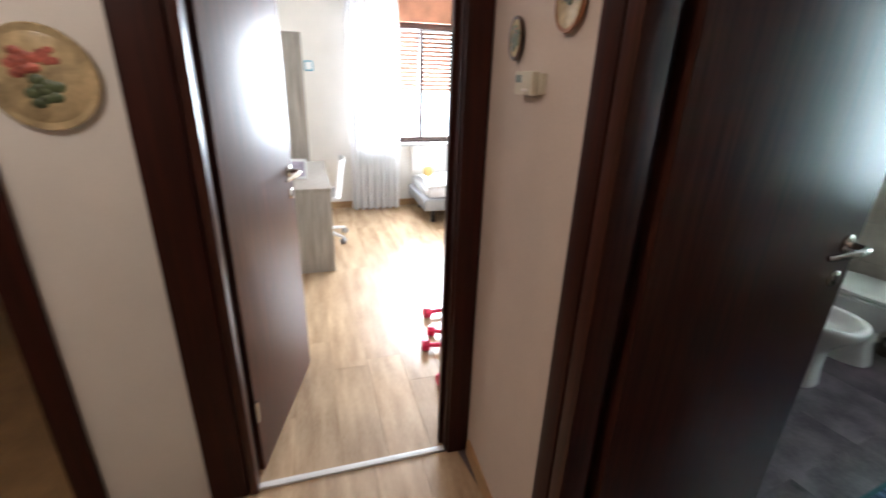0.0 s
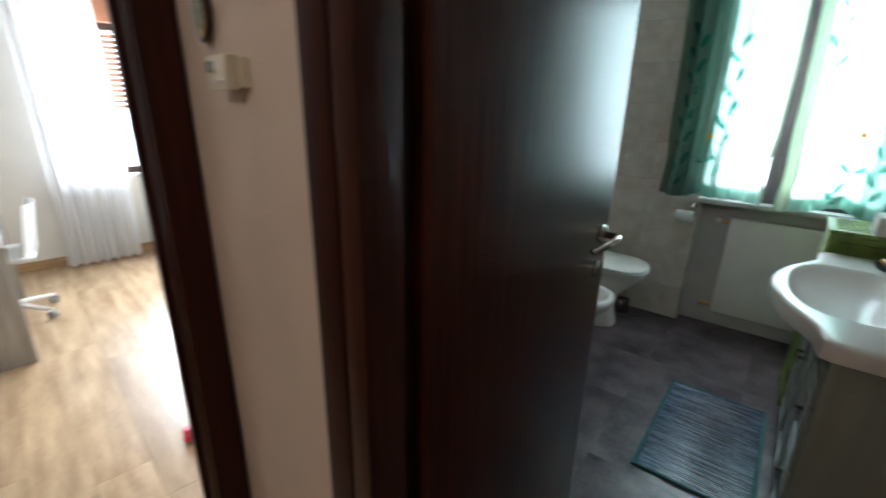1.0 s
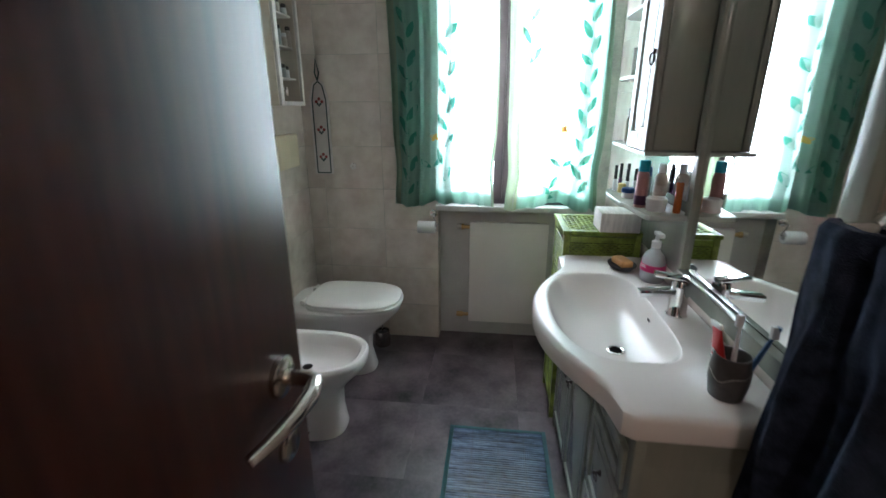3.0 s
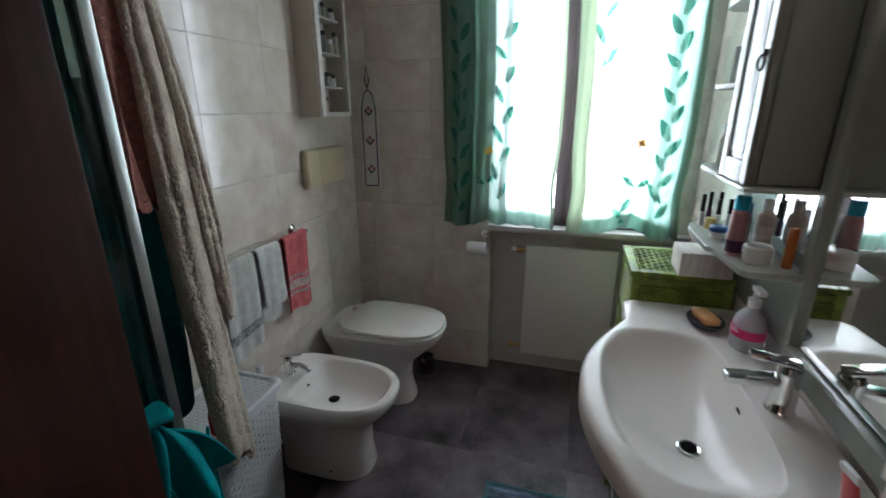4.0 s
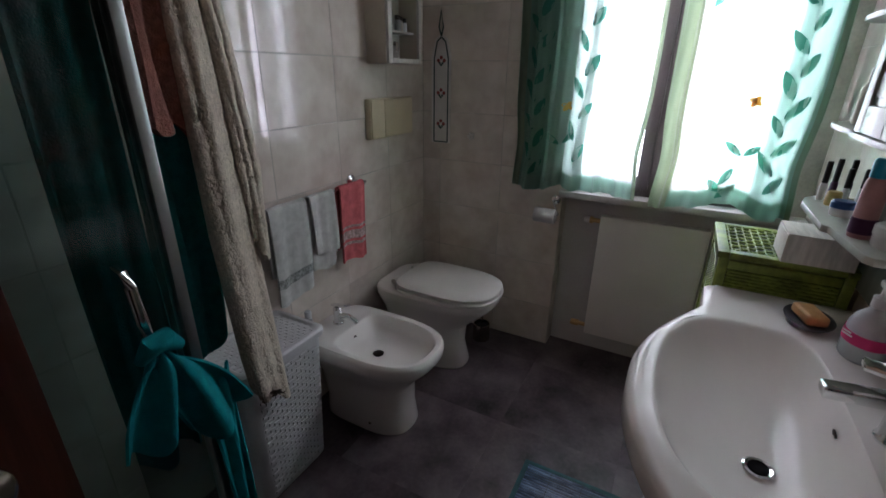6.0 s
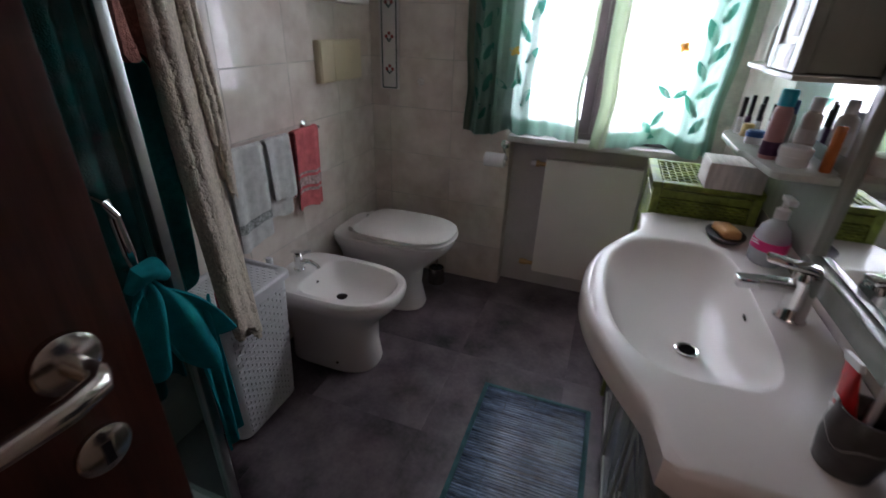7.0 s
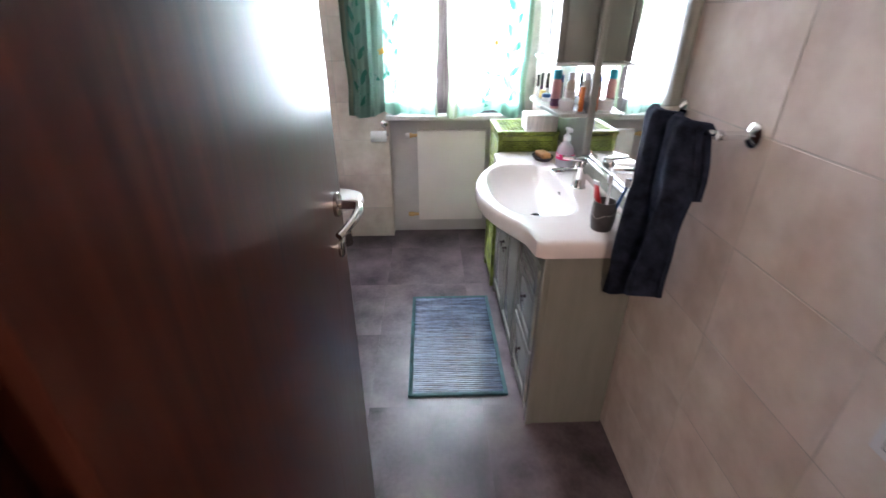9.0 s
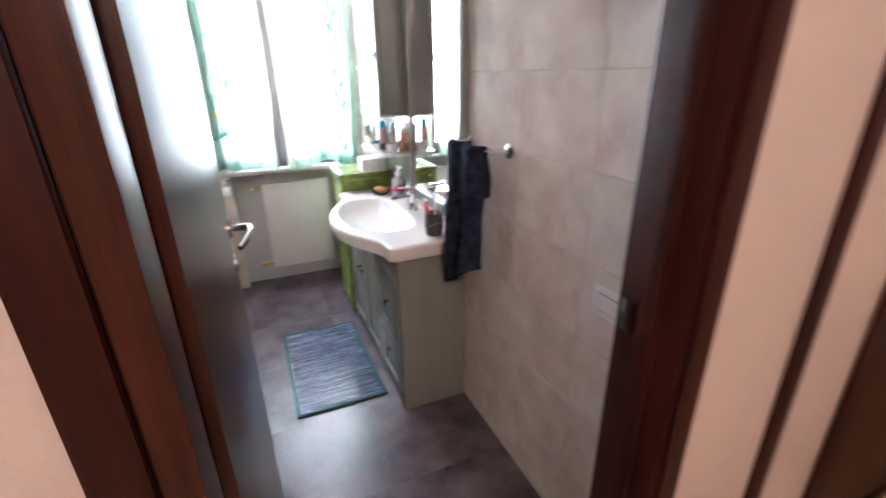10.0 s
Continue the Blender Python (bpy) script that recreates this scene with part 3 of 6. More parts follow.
# ---- bathroom window and curtains ----
def bath_window():
    wd = thing("window_1", "dark brown two-leaf bathroom window, overexposed by daylight", "window", kind="structure")
    xf0, xf1 = XW + 0.03, XW + 0.095
    for y0, y1 in ((WY0, WY0 + 0.05), (WY1 - 0.05, WY1)):
        part("frame", box(xf0, xf1, y0, y1, WZ0, WZ1, 0.004), WINFRAME, wd)
    for z0, z1 in ((WZ0 - 0.003, WZ0 + 0.045), (WZ1 - 0.05, WZ1)):
        part("frame", box(xf0, xf1, WY0 + 0.05, WY1 - 0.05, z0, z1, 0.004), WINFRAME, wd)
    mid = 0.57
    for y0, y1, hand in ((WY0 + 0.045, mid, 1), (mid, WY1 - 0.045, -1)):
        s = part("sash", box(xf0 - 0.02, xf0 + 0.03, y0, y0 + 0.05, WZ0 + 0.03, WZ1 - 0.04, 0.005), WINFRAME, wd)
        part("stile", box(xf0 - 0.02, xf0 + 0.03, y1 - 0.05, y1, WZ0 + 0.03, WZ1 - 0.04, 0.005), WINFRAME, s)
        part("rail", box(xf0 - 0.02, xf0 + 0.03, y0 + 0.05, y1 - 0.05, WZ0 + 0.03, WZ0 + 0.085, 0.005), WINFRAME, s)
        part("rail", box(xf0 - 0.02, xf0 + 0.03, y0 + 0.05, y1 - 0.05, WZ1 - 0.095, WZ1 - 0.04, 0.005), WINFRAME, s)
        g = part("pane", box(xf0 + 0.002, xf0 + 0.006, y0 + 0.045, y1 - 0.045, WZ0 + 0.08, WZ1 - 0.09), GLASS, s)
        g.visible_shadow = False
    hb = box(xf0 - 0.030, xf0 - 0.020, mid - 0.036, mid - 0.016, 1.26, 1.33, 0.004)
    tube([(xf0 - 0.03, mid - 0.026, 1.31), (xf0 - 0.055, mid - 0.026, 1.31), (xf0 - 0.058, mid - 0.026, 1.29), (xf0 - 0.058, mid - 0.026, 1.20)], 0.008, 10, hb)
    part("window_handle", hb, KNOB, wd, "dark metal window handle")


bath_window()


def leaf_shape(u, v, length, width, turn, asp):
    """A pointed leaf as a fan in the cloth's own u, v; asp is the cloth's width over its height."""
    out = []
    for k in range(12):
        a = 2 * math.pi * k / 12
        x, y = length * 0.5 * math.cos(a), width * 0.5 * math.sin(a) * (0.35 + 0.65 * abs(math.sin(a)))
        c, s = math.cos(turn), math.sin(turn)
        out.append((u + (x * c - y * s), v + (x * s + y * c) * asp))
    return out


def curtain(name, y0, y1, z0, z1, folds, material, label, tie_u, leaves, blossom, seed, skew, wide=0.95):
    rnd = random.Random(seed)
    ph = [rnd.uniform(0, 6.28) for _ in range(4)]
    wdt, hgt = y1 - y0, z1 - z0

    def fn(u, v):
        gather = math.exp(-((v - 0.16) / 0.10) ** 2)
        uu = u + 0.03 * gather * math.sin((tie_u - u) * 3.0)
        y = y0 + wdt * uu + 0.012 * math.sin(5 * v + ph[0]) * v
        sharp = 0.010 + 0.016 * (1 - abs(2 * u - 1)) * 0.5 + 0.012 * skew * u + 0.012 * (1 - skew) * (1 - u)
        x = 2.955 - sharp * math.sin(folds * 6.28 * u + ph[1] + 0.8 * math.sin(2.2 * v + ph[2])) - 0.008 * math.sin(folds * 14 * u + ph[3] + 3 * v)
        z = z0 + hgt * v + 0.014 * math.sin(7 * u + ph[2]) * (1 - v) + 0.03 * math.exp(-((u - tie_u) / 0.10) ** 2) * (1 - v)
        return (x, y, z)
    ct = thing(name, label, "curtain", group="bathroom window curtains")
    part("cloth", sheet(fn, 90, 40, 0.0016), material, ct)
    for ua, ub in ((0.0, 0.03), (wide, 1.0)):
        part("hem", sheet(lambda u, v, p=ua, q=ub: fn(p + (q - p) * u, v), 8, 40, 0.0024), HEM, ct, "olive green side hem")
    part("hem", sheet(lambda u, v: fn(0.031 + (wide - 0.032) * u, 0.055 * v), 80, 5, 0.0024), BOTTOMHEM, ct, "teal bottom hem")
    asp = wdt / hgt
    for (u, v, ln, tn) in leaves:
        part("leaf", patch(fn, leaf_shape(u, v, ln / wdt, ln * 0.36 / wdt, tn, asp), 0.0022), LEAF, ct)
    for k in range(4):
        a = k * math.pi / 2 + 0.5
        part("petal", patch(fn, leaf_shape(blossom[0] + 0.011 / wdt * math.cos(a), blossom[1] + 0.011 / hgt * math.sin(a), 0.024 / wdt, 0.017 / wdt, a, asp), 0.0024), BUTTERFLY, ct, "yellow embroidered petal")
    for s in (-1, 1):
        b = patch(fn, leaf_shape(tie_u + s * 0.035 / wdt, 0.18, 0.085 / wdt, 0.022 / wdt, math.pi / 2 - s * 0.75, asp), 0.004)
        part("tie", b, LEAF, ct)
    rod = tube([(2.955, y0 - 0.01, z1 - 0.02), (2.955, y1 + 0.01, z1 - 0.02)], 0.006, 10)
    part("rod", rod, KNOB, ct)
    return ct


def sprig(u, v0, v1, n, lean, seed):
    r = random.Random(seed)
    out = []
    for k in range(n):
        v = v0 + (v1 - v0) * (k + 0.5) / n
        s = 1 if k % 2 else -1
        out.append((u + s * 0.04 + lean * (v - v0), v, r.uniform(0.075, 0.10), math.pi / 2 - s * r.uniform(0.35, 0.75)))
    return out


curtain("curtain", 0.61, 1.168, 0.872, 2.12, 5.5, CURTAIN_L, "teal-green sheer curtain with leaf print over the bathroom window", 0.62,
        sprig(0.86, 0.06, 0.80, 14, -0.02, 3) + sprig(0.50, 0.10, 0.75, 9, -0.05, 4), (0.60, 0.285), 11, 1)
curtain("curtain", 0.06, 0.556, 0.868, 2.12, 4.0, CURTAIN_R, "pale green sheer curtain with leaf print over the bathroom window", 0.42,
        sprig(0.20, 0.08, 0.85, 14, 0.02, 5) + sprig(0.79, 0.58, 0.88, 4, 0.02, 6) + sprig(0.5, 0.03, 0.10, 3, 0.5, 8), (0.42, 0.315), 12, 0, 0.87)

# ---- bathroom things ----
VT = 0.82                                # top of the vanity


def front(x):
    """Front edge of the ceramic top: narrow at both ends, bellied in the middle."""
    t = min(1.0, abs(x - 1.775) / 0.40)
    return 0.345 + 0.137 * (1 - t ** 2.2) ** 1.3


def vanity():
    v = thing("washbasin_cabinet", "sage green painted vanity cabinet with white ceramic basin top", "vanity")
    x0, x1, yf = 1.315, 2.285, 0.302
    body = box(x0, x1, 0.004, yf - 0.02, 0.0, VT - 0.135, 0.003)
    box(x0, x0 + 0.018, 0.004, yf - 0.02, VT - 0.14, VT - 0.044, 0.0, body)
    box(x1 - 0.018, x1, 0.004, yf - 0.02, VT - 0.14, VT - 0.044, 0.0, body)
    part("body", body, VANITY, v)
    for xa, xb in ((x0 + 0.028, 1.49), (2.11, x1 - 0.028)):
        part("top_rail", box(xa, xb, yf - 0.02, yf - 0.001, 0.693, VT - 0.044, 0.002), VANITY, v)
    for xa, xb in ((x0 - 0.006, x0 + 0.028), (1.632, 1.652), (x1 - 0.028, x1 + 0.006)):
        part("stile", box(xa, xb, yf - 0.02, yf + 0.004, 0.0, 0.690 if 1.6 < xa < 1.7 else VT - 0.05, 0.004), VANITY, v)
    part("plinth", box(x0 + 0.028, x1 - 0.028, yf - 0.02, yf - 0.006, 0.0, 0.07, 0.002), VANITY, v)

    def front_panel(nm, xa, xb, za, zb, knob):
        p = part(nm, box(xa, xb, yf - 0.02, yf + 0.002, za, zb, 0.003), VANITY, v)
        fr = 0.034
        for q in (box(xa, xa + fr, yf + 0.002, yf + 0.012, za, zb, 0.003), box(xb - fr, xb, yf + 0.002, yf + 0.012, za, zb, 0.003),
                  box(xa + fr, xb - fr, yf + 0.002, yf + 0.012, za, za + fr, 0.003), box(xa + fr, xb - fr, yf + 0.002, yf + 0.012, zb - fr, zb, 0.003)):
            part("rail", q, VANITY, p)
        part("panel", box(xa + fr + 0.012, xb - fr - 0.012, yf + 0.002, yf + 0.008, za + fr + 0.012, zb - fr - 0.012, 0.004), VANITY, p)
        if knob:
            kx, kz = knob
            b = turned(lathe([(0.0, 0), (0.008, 0), (0.008, 0.004), (0.004, 0.007), (0.004, 0.014), (0.007, 0.018), (0.0, 0.022)], n=14), Matrix.Translation((kx, yf + 0.012, kz)) @ Matrix.Rotation(-math.pi / 2, 4, "X"))
            tube([(kx + 0.011 * math.cos(a), yf + 0.024, kz - 0.012 + 0.013 * math.sin(a)) for a in [k * 2 * math.pi / 12 for k in range(13)]], 0.0022, 6, b)
            part("ring_pull", b, KNOB, p, "dark iron ring pull")

    front_panel("drawer_front", x0 + 0.03, 1.630, 0.585, 0.690, None)
    front_panel("drawer_front", x0 + 0.03, 1.630, 0.345, 0.572, (1.48, 0.50))
    front_panel("drawer_front", x0 + 0.03, 1.630, 0.085, 0.33, (1.48, 0.245))
    front_panel("door", 1.655, 1.955, 0.085, 0.690, (1.925, 0.47))
    front_panel("door", 1.960, x1 - 0.03, 0.085, 0.690, (1.99, 0.47))

    # ceramic top: rings from the outer edge inwards and down into the bowl
    cx, cy, n = 1.800, 0.283, 112
    xe0, xe1, yb = 1.297, 2.318, 0.006

    def rim(a, inset):
        dx, dy = math.cos(a), math.sin(a)
        lo, hi = 0.0, 1.2
        for _ in range(34):
            m = (lo + hi) / 2
            x, y = cx + dx * m, cy + dy * m
            ins = xe0 + inset < x < xe1 - inset and yb < y < front(min(max(x, xe0), xe1)) - inset
            for ex, sg in ((xe0, 1), (xe1, -1)):
                px, py, rr = ex + sg * 0.036, front(ex) - 0.036, 0.036 - min(inset, 0.033)
                if (x - px) * sg < 0 and y > py and math.hypot(x - px, y - py) > rr:
                    ins = False
            lo, hi = (m, hi) if ins else (lo, m)
        return cx + dx * lo, cy + dy * lo

    def bowl(a, s):
        c, q = math.cos(a), math.sin(a)
        bx, by, rx, ry = 1.800, 0.276, 0.300, 0.158
        e = 2.3 if q > 0 else 4.5
        k = (abs(c) ** e + abs(q) ** e) ** (-1 / e)
        x, y = bx + rx * c * k, by + ry * q * k
        y = min(y, front(x) - 0.034)
        return bx + s * (x - bx) - (1 - s) * 0.072, by + s * (y - by) - (1 - s) * 0.036
    angs = [2 * math.pi * i / n for i in range(n)]
    rings = [[(*rim(a, 0.03), VT - 0.062) for a in angs], [(*rim(a, 0.003), VT - 0.060) for a in angs], [(*rim(a, 0.0), VT - 0.052) for a in angs], [(*rim(a, 0.0), VT - 0.014) for a in angs],
             [(*rim(a, 0.004), VT - 0.006) for a in angs], [(*rim(a, 0.011), VT - 0.0015) for a in angs], [(*rim(a, 0.018), VT) for a in angs],
             [(*bowl(a, 1.03), VT) for a in angs], [(*bowl(a, 1.0), VT) for a in angs], [(*bowl(a, 0.985), VT - 0.002) for a in angs], [(*bowl(a, 0.965), VT - 0.007) for a in angs], [(*bowl(a, 0.935), VT - 0.017) for a in angs],
             [(*bowl(a, 0.87), VT - 0.037) for a in angs], [(*bowl(a, 0.74), VT - 0.067) for a in angs], [(*bowl(a, 0.5), VT - 0.093) for a in angs], [(*bowl(a, 0.25), VT - 0.104) for a in angs], [(*bowl(a, 0.09), VT - 0.105) for a in angs]]
    part("basin", loft(rings, cap0=False), CERAMIC, v, "white glazed ceramic basin top with a bellied front")
    part("drain", lathe([(0.0, 0.0), (0.024, 0.0), (0.026, 0.003), (0.022, 0.005), (0.012, 0.002), (0.0, 0.001)], (1.728, 0.240, VT - 0.1035), 24), CHROME, v, "chrome drain")
    # Black disc on the drain paints in the shade of an open hole.
    part("drain_hole", lathe([(0.0, 0.0), (0.0165, 0.0), (0.0165, 0.0045), (0.012, 0.0035), (0.0, 0.003)], (1.728, 0.240, VT - 0.1025), 20), HOLE, v, "black disc painted as the shade in the drain opening")
    part("overflow", turned(lathe([(0.0, 0), (0.009, 0), (0.009, 0.003), (0.006, 0.004), (0.0, 0.001)], n=16), Matrix.Translation((1.80, 0.133, VT - 0.034)) @ Matrix.Rotation(-math.pi / 2 - 0.35, 4, "X")), KNOB, v, "dark overflow hole")
    tx, ty = 1.775, 0.070
    t = lathe([(0.0, 0), (0.030, 0), (0.030, 0.004), (0.026, 0.009), (0.0245, 0.05), (0.024, 0.085), (0.025, 0.100), (0.021, 0.110), (0.0, 0.112)], (tx, ty, VT), 24)
    merge(t, turned(box(-0.017, 0.017, 0.0, 0.112, -0.011, 0.011, 0.006), Matrix.Translation((tx, ty + 0.005, VT + 0.076)) @ Matrix.Rotation(radians(-5), 4, "X")))
    tap = part("tap", t, CHROME, v, "chrome single-lever mixer tap")
    part("lever", turned(box(-0.017, 0.017, -0.018, 0.075, -0.006, 0.007, 0.005), Matrix.Translation((tx, ty, VT + 0.116)) @ Matrix.Rotation(radians(5), 4, "X") @ Matrix.Rotation(radians(-10), 4, "Z")), CHROME, tap)
    return v


vanity()


def mirror_unit():
    m = thing("mirror_cabinet", "sage green framed mirror with cabinet and shelves above basin", "mirror")
    xa, xb, xc = 1.292, 1.895, 2.42
    zb, zt = 0.905, 2.05
    part("backboard", box(xa, xc, 0.003, 0.012, zb - 0.03, zt, 0.002), VANITY, m)
    part("mirror_glass", box(xa + 0.04, xb, 0.012, 0.0155, zb + 0.02, zt - 0.03), MIRROR, m, "clear mirror glass")
    part("frame_side", box(xa - 0.004, xa + 0.042, 0.012, 0.034, zb - 0.03, zt, 0.004), VANITY, m)
    part("frame_bottom", box(xa + 0.042, xb, 0.012, 0.040, zb - 0.03, zb + 0.016, 0.004), VANITY, m)
    part("frame_top", box(xa + 0.042, xb, 0.012, 0.030, zt - 0.045, zt, 0.004), VANITY, m)
    part("divider", box(xb, xb + 0.035, 0.012, 0.030, zb - 0.03, zt, 0.004), VANITY, m)
    # wall cabinet
    z0 = 1.275
    xk = xb + 0.026
    cab = part("cabinet", box(xk + 0.036, 2.148, 0.012, 0.14, z0, zt + 0.1, 0.003), VANITY, m)
    d = part("cabinet_door", box(xk + 0.032, 2.152, 0.142, 0.160, z0 - 0.002, zt + 0.1, 0.004), VANITY, m)
    for q in (box(xk + 0.032, xk + 0.072, 0.160, 0.166, z0 - 0.002, zt + 0.1, 0.003), box(2.112, 2.152, 0.160, 0.166, z0 - 0.002, zt + 0.1, 0.003),
              box(xk + 0.072, 2.112, 0.160, 0.166, z0 - 0.002, z0 + 0.05, 0.003)):
        part("rail", q, VANITY, d)
    part("panel", box(xk + 0.085, 2.099, 0.160, 0.163, z0 + 0.065, zt + 0.05, 0.003), VANITY, d)
    k = tube([(xk + 0.05, 0.174 + 0.006 * math.sin(a), 1.545 - 0.012 + 0.016 * math.cos(a)) for a in [i * 2 * math.pi / 12 for i in range(13)]], 0.0024, 6)
    box(xk + 0.045, xk + 0.055, 0.166, 0.174, 1.545, 1.56, 0.002, k)
    part("ring_pull", k, KNOB, d, "dark iron ring pull")
    # rounded open shelves on the window side
    for z in (z0 - 0.012, 1.49, 1.70, 1.91):
        poly = [(2.153, 0.012), (2.153, 0.166), (2.31, 0.168), (2.36, 0.160), (2.395, 0.138), (2.412, 0.10), (2.418, 0.012)]
        part("end_shelf", prism(poly, z, z + 0.012, 0.003), SAGE_LIT, m)
    part("bottom_board", box(xb + 0.03, 2.150, 0.012, 0.172, z0 - 0.014, z0 - 0.003, 0.003), SAGE_LIT, m)
    part("lower_mirror", box(xb + 0.036, 2.16, 0.012, 0.0145, 1.118, z0 - 0.016), MIRROR, m, "small mirror strip behind the shelf")
    # shelf below the cabinet
    zs = 1.069
    poly = [(xb + 0.01, 0.013), (xb + 0.01, 0.138), (xb + 0.025, 0.150), (2.09, 0.166), (2.10, 0.178), (2.31, 0.178), (2.36, 0.165), (2.395, 0.138), (2.412, 0.10), (2.418, 0.013)]
    part("shelf", prism(poly, zs, zs + 0.016, 0.003), SAGE_LIT, m, "sage shelf with a stepped front, coloured as if lit")
    return zs + 0.016


ZS = mirror_unit()


def bottle(name, x, y, z, r, h, body, cap, label, caph=0.03, capr=0.7, neck=0.8, band=None, group=""):
    t = thing(name, label, "toiletry", group=group)
    hb = h - caph
    part("body", lathe([(0.0, 0), (r * 0.94, 0), (r, 0.004), (r, hb * neck), (r * 0.92, hb * (neck + 0.09)), (r * capr, hb * 0.97), (r * capr, hb), (0.0, hb)], (x, y, z), 20), body, t)
    part("cap", lathe([(0.0, hb), (r * capr * 1.06, hb), (r * capr * 1.06, h - 0.004), (r * capr * 0.9, h), (0.0, h)], (x, y, z), 20), cap, t)
    if band:
        part("label", lathe([(r + 0.0006, hb * band[0]), (r + 0.0012, hb * band[0]), (r + 0.0012, hb * band[1]), (r + 0.0006, hb * band[1])], (x, y, z), 20), band[2], t)
    return t


G = "toiletries on the shelf"
bottle("spray_bottle", 2.035, 0.132, ZS, 0.0195, 0.1520, PINKBOTTLE, CYANP, "dusty pink spray bottle with turquoise cap on the shelf", 0.035, 0.82, 0.86, (0.08, 0.34, PURPLEB), G)
bottle("cream_jar", 1.985, 0.098, ZS, 0.0300, 0.0430, WHITEP, WHITEP, "round white cream jar on the shelf", 0.020, 1.0, 0.95, None, G)
bottle("lotion_bottle", 2.110, 0.048, ZS, 0.0210, 0.1330, CREAMBOTTLE, WHITEP, "cream lotion bottle with white cap on the shelf", 0.03, 0.6, 0.82, (0.3, 0.6, BOXW), G)
bottle("shampoo_bottle", 2.095, 0.100, ZS, 0.0150, 0.1250, GREYBOTTLE, BLUEP, "grey-green bottle with dark blue cap on the shelf", 0.03, 0.8, 0.85, None, G)
bottle("roll_on_deodorant", 2.160, 0.085, ZS, 0.0140, 0.1020, WHITEP, WHITEP, "white roll-on deodorant on the shelf", 0.035, 0.95, 0.8, None, G)
bottle("amber_bottle", 1.955, 0.045, ZS, 0.0110, 0.0960, ORANGEB, ORANGEB, "slim amber bottle on the shelf", 0.05, 0.9, 0.9, None, G)
bottle("lip_balm", 1.985, 0.036, ZS, 0.0070, 0.0740, REDP, BLACKP, "slim red stick on the shelf", 0.03, 1.0, 0.9, None, G)
bottle("blue_tub", 2.200, 0.126, ZS, 0.0215, 0.0340, WHITEP, BLUEP, "low white tub with blue lid on the shelf", 0.016, 1.02, 0.95, None, G)
bottle("yellow_pot", 2.300, 0.122, ZS, 0.0160, 0.0340, YELLOWB, YELLOWB, "small yellow pot on the shelf", 0.012, 0.9, 0.9, None, G)
for i, (dx, dy, h) in enumerate(((2.345, 0.138, 0.098), (2.372, 0.112, 0.102), (2.335, 0.095, 0.085), (2.385, 0.080, 0.10), (2.350, 0.060, 0.085), (2.26, 0.075, 0.105))):
    bottle("nail_polish", dx, dy, ZS, 0.008, h, PURPLEB if i % 2 else WHITEP, BLACKP, "slim dark nail varnish bottle on the shelf", h * 0.55, 0.75, 0.85, None, G)
pc = thing("photo_card", "small printed card standing on the open end shelf", "card")
part("card", turned(box(-0.003, 0.003, -0.03, 0.03, 0, 0.095, 0.001), Matrix.Translation((2.30, 0.118, 1.503)) @ Matrix.Rotation(radians(35), 4, "Z")), WHITEP, pc)
part("printed_spot", turned(lathe([(0.0, 0), (0.014, 0), (0.014, 0.001), (0.0, 0.001)], n=18), Matrix.Translation((2.30, 0.118, 1.555)) @ Matrix.Rotation(radians(35), 4, "Z") @ Matrix.Translation((-0.0042, 0, 0)) @ Matrix.Rotation(math.pi / 2, 4, "Y")), REDP, pc)
bottle("perfume_bottle", 2.30, 0.12, 1.276, 0.019, 0.12, CREAMBOTTLE, WHITEP, "amber perfume bottle on the open end shelf", 0.03, 0.6, 0.8)
bottle("small_flask", 2.30, 0.12, 1.713, 0.018, 0.10, CREAMBOTTLE, REDP, "small flask with red cap on the open end shelf", 0.03, 0.6, 0.8)


def soap_dispenser():
    x, y = 2.055, 0.052
    t = thing("soap_dispenser", "clear pump bottle of liquid soap with magenta label on the basin", "soap")
    part("bottle", lathe([(0.0, 0), (0.036, 0), (0.041, 0.006), (0.042, 0.04), (0.040, 0.076), (0.032, 0.096), (0.018, 0.110), (0.013, 0.122), (0.0, 0.122)], (x, y, VT), 28, sx=1.14, sy=0.95), BLUEGEL, t)
    part("label", lathe([(0.0420, 0.040), (0.0430, 0.040), (0.0424, 0.064), (0.0412, 0.064)], (x, y, VT), 28, sx=1.14, sy=0.95), PINKLABEL, t, "magenta label band with white bars")
    for k in range(2):
        part("label_bar", turned(box(-0.012 + k * 0.004, 0.012, 0, 0.0012, 0, 0.003), Matrix.Translation((x - 0.018, y + 0.039, VT + 0.054 + k * 0.006)) @ Matrix.Rotation(radians(28), 4, "Z")), WHITEP, t)
    p = lathe([(0.0, 0.12), (0.016, 0.12), (0.016, 0.142), (0.007, 0.147), (0.006, 0.164), (0.0, 0.164)], (x, y, VT), 18)
    box(x - 0.042, x + 0.013, y - 0.010, y + 0.010, VT + 0.163, VT + 0.177, 0.004, p)
    part("pump", p, WHITEP, t, "white pump")


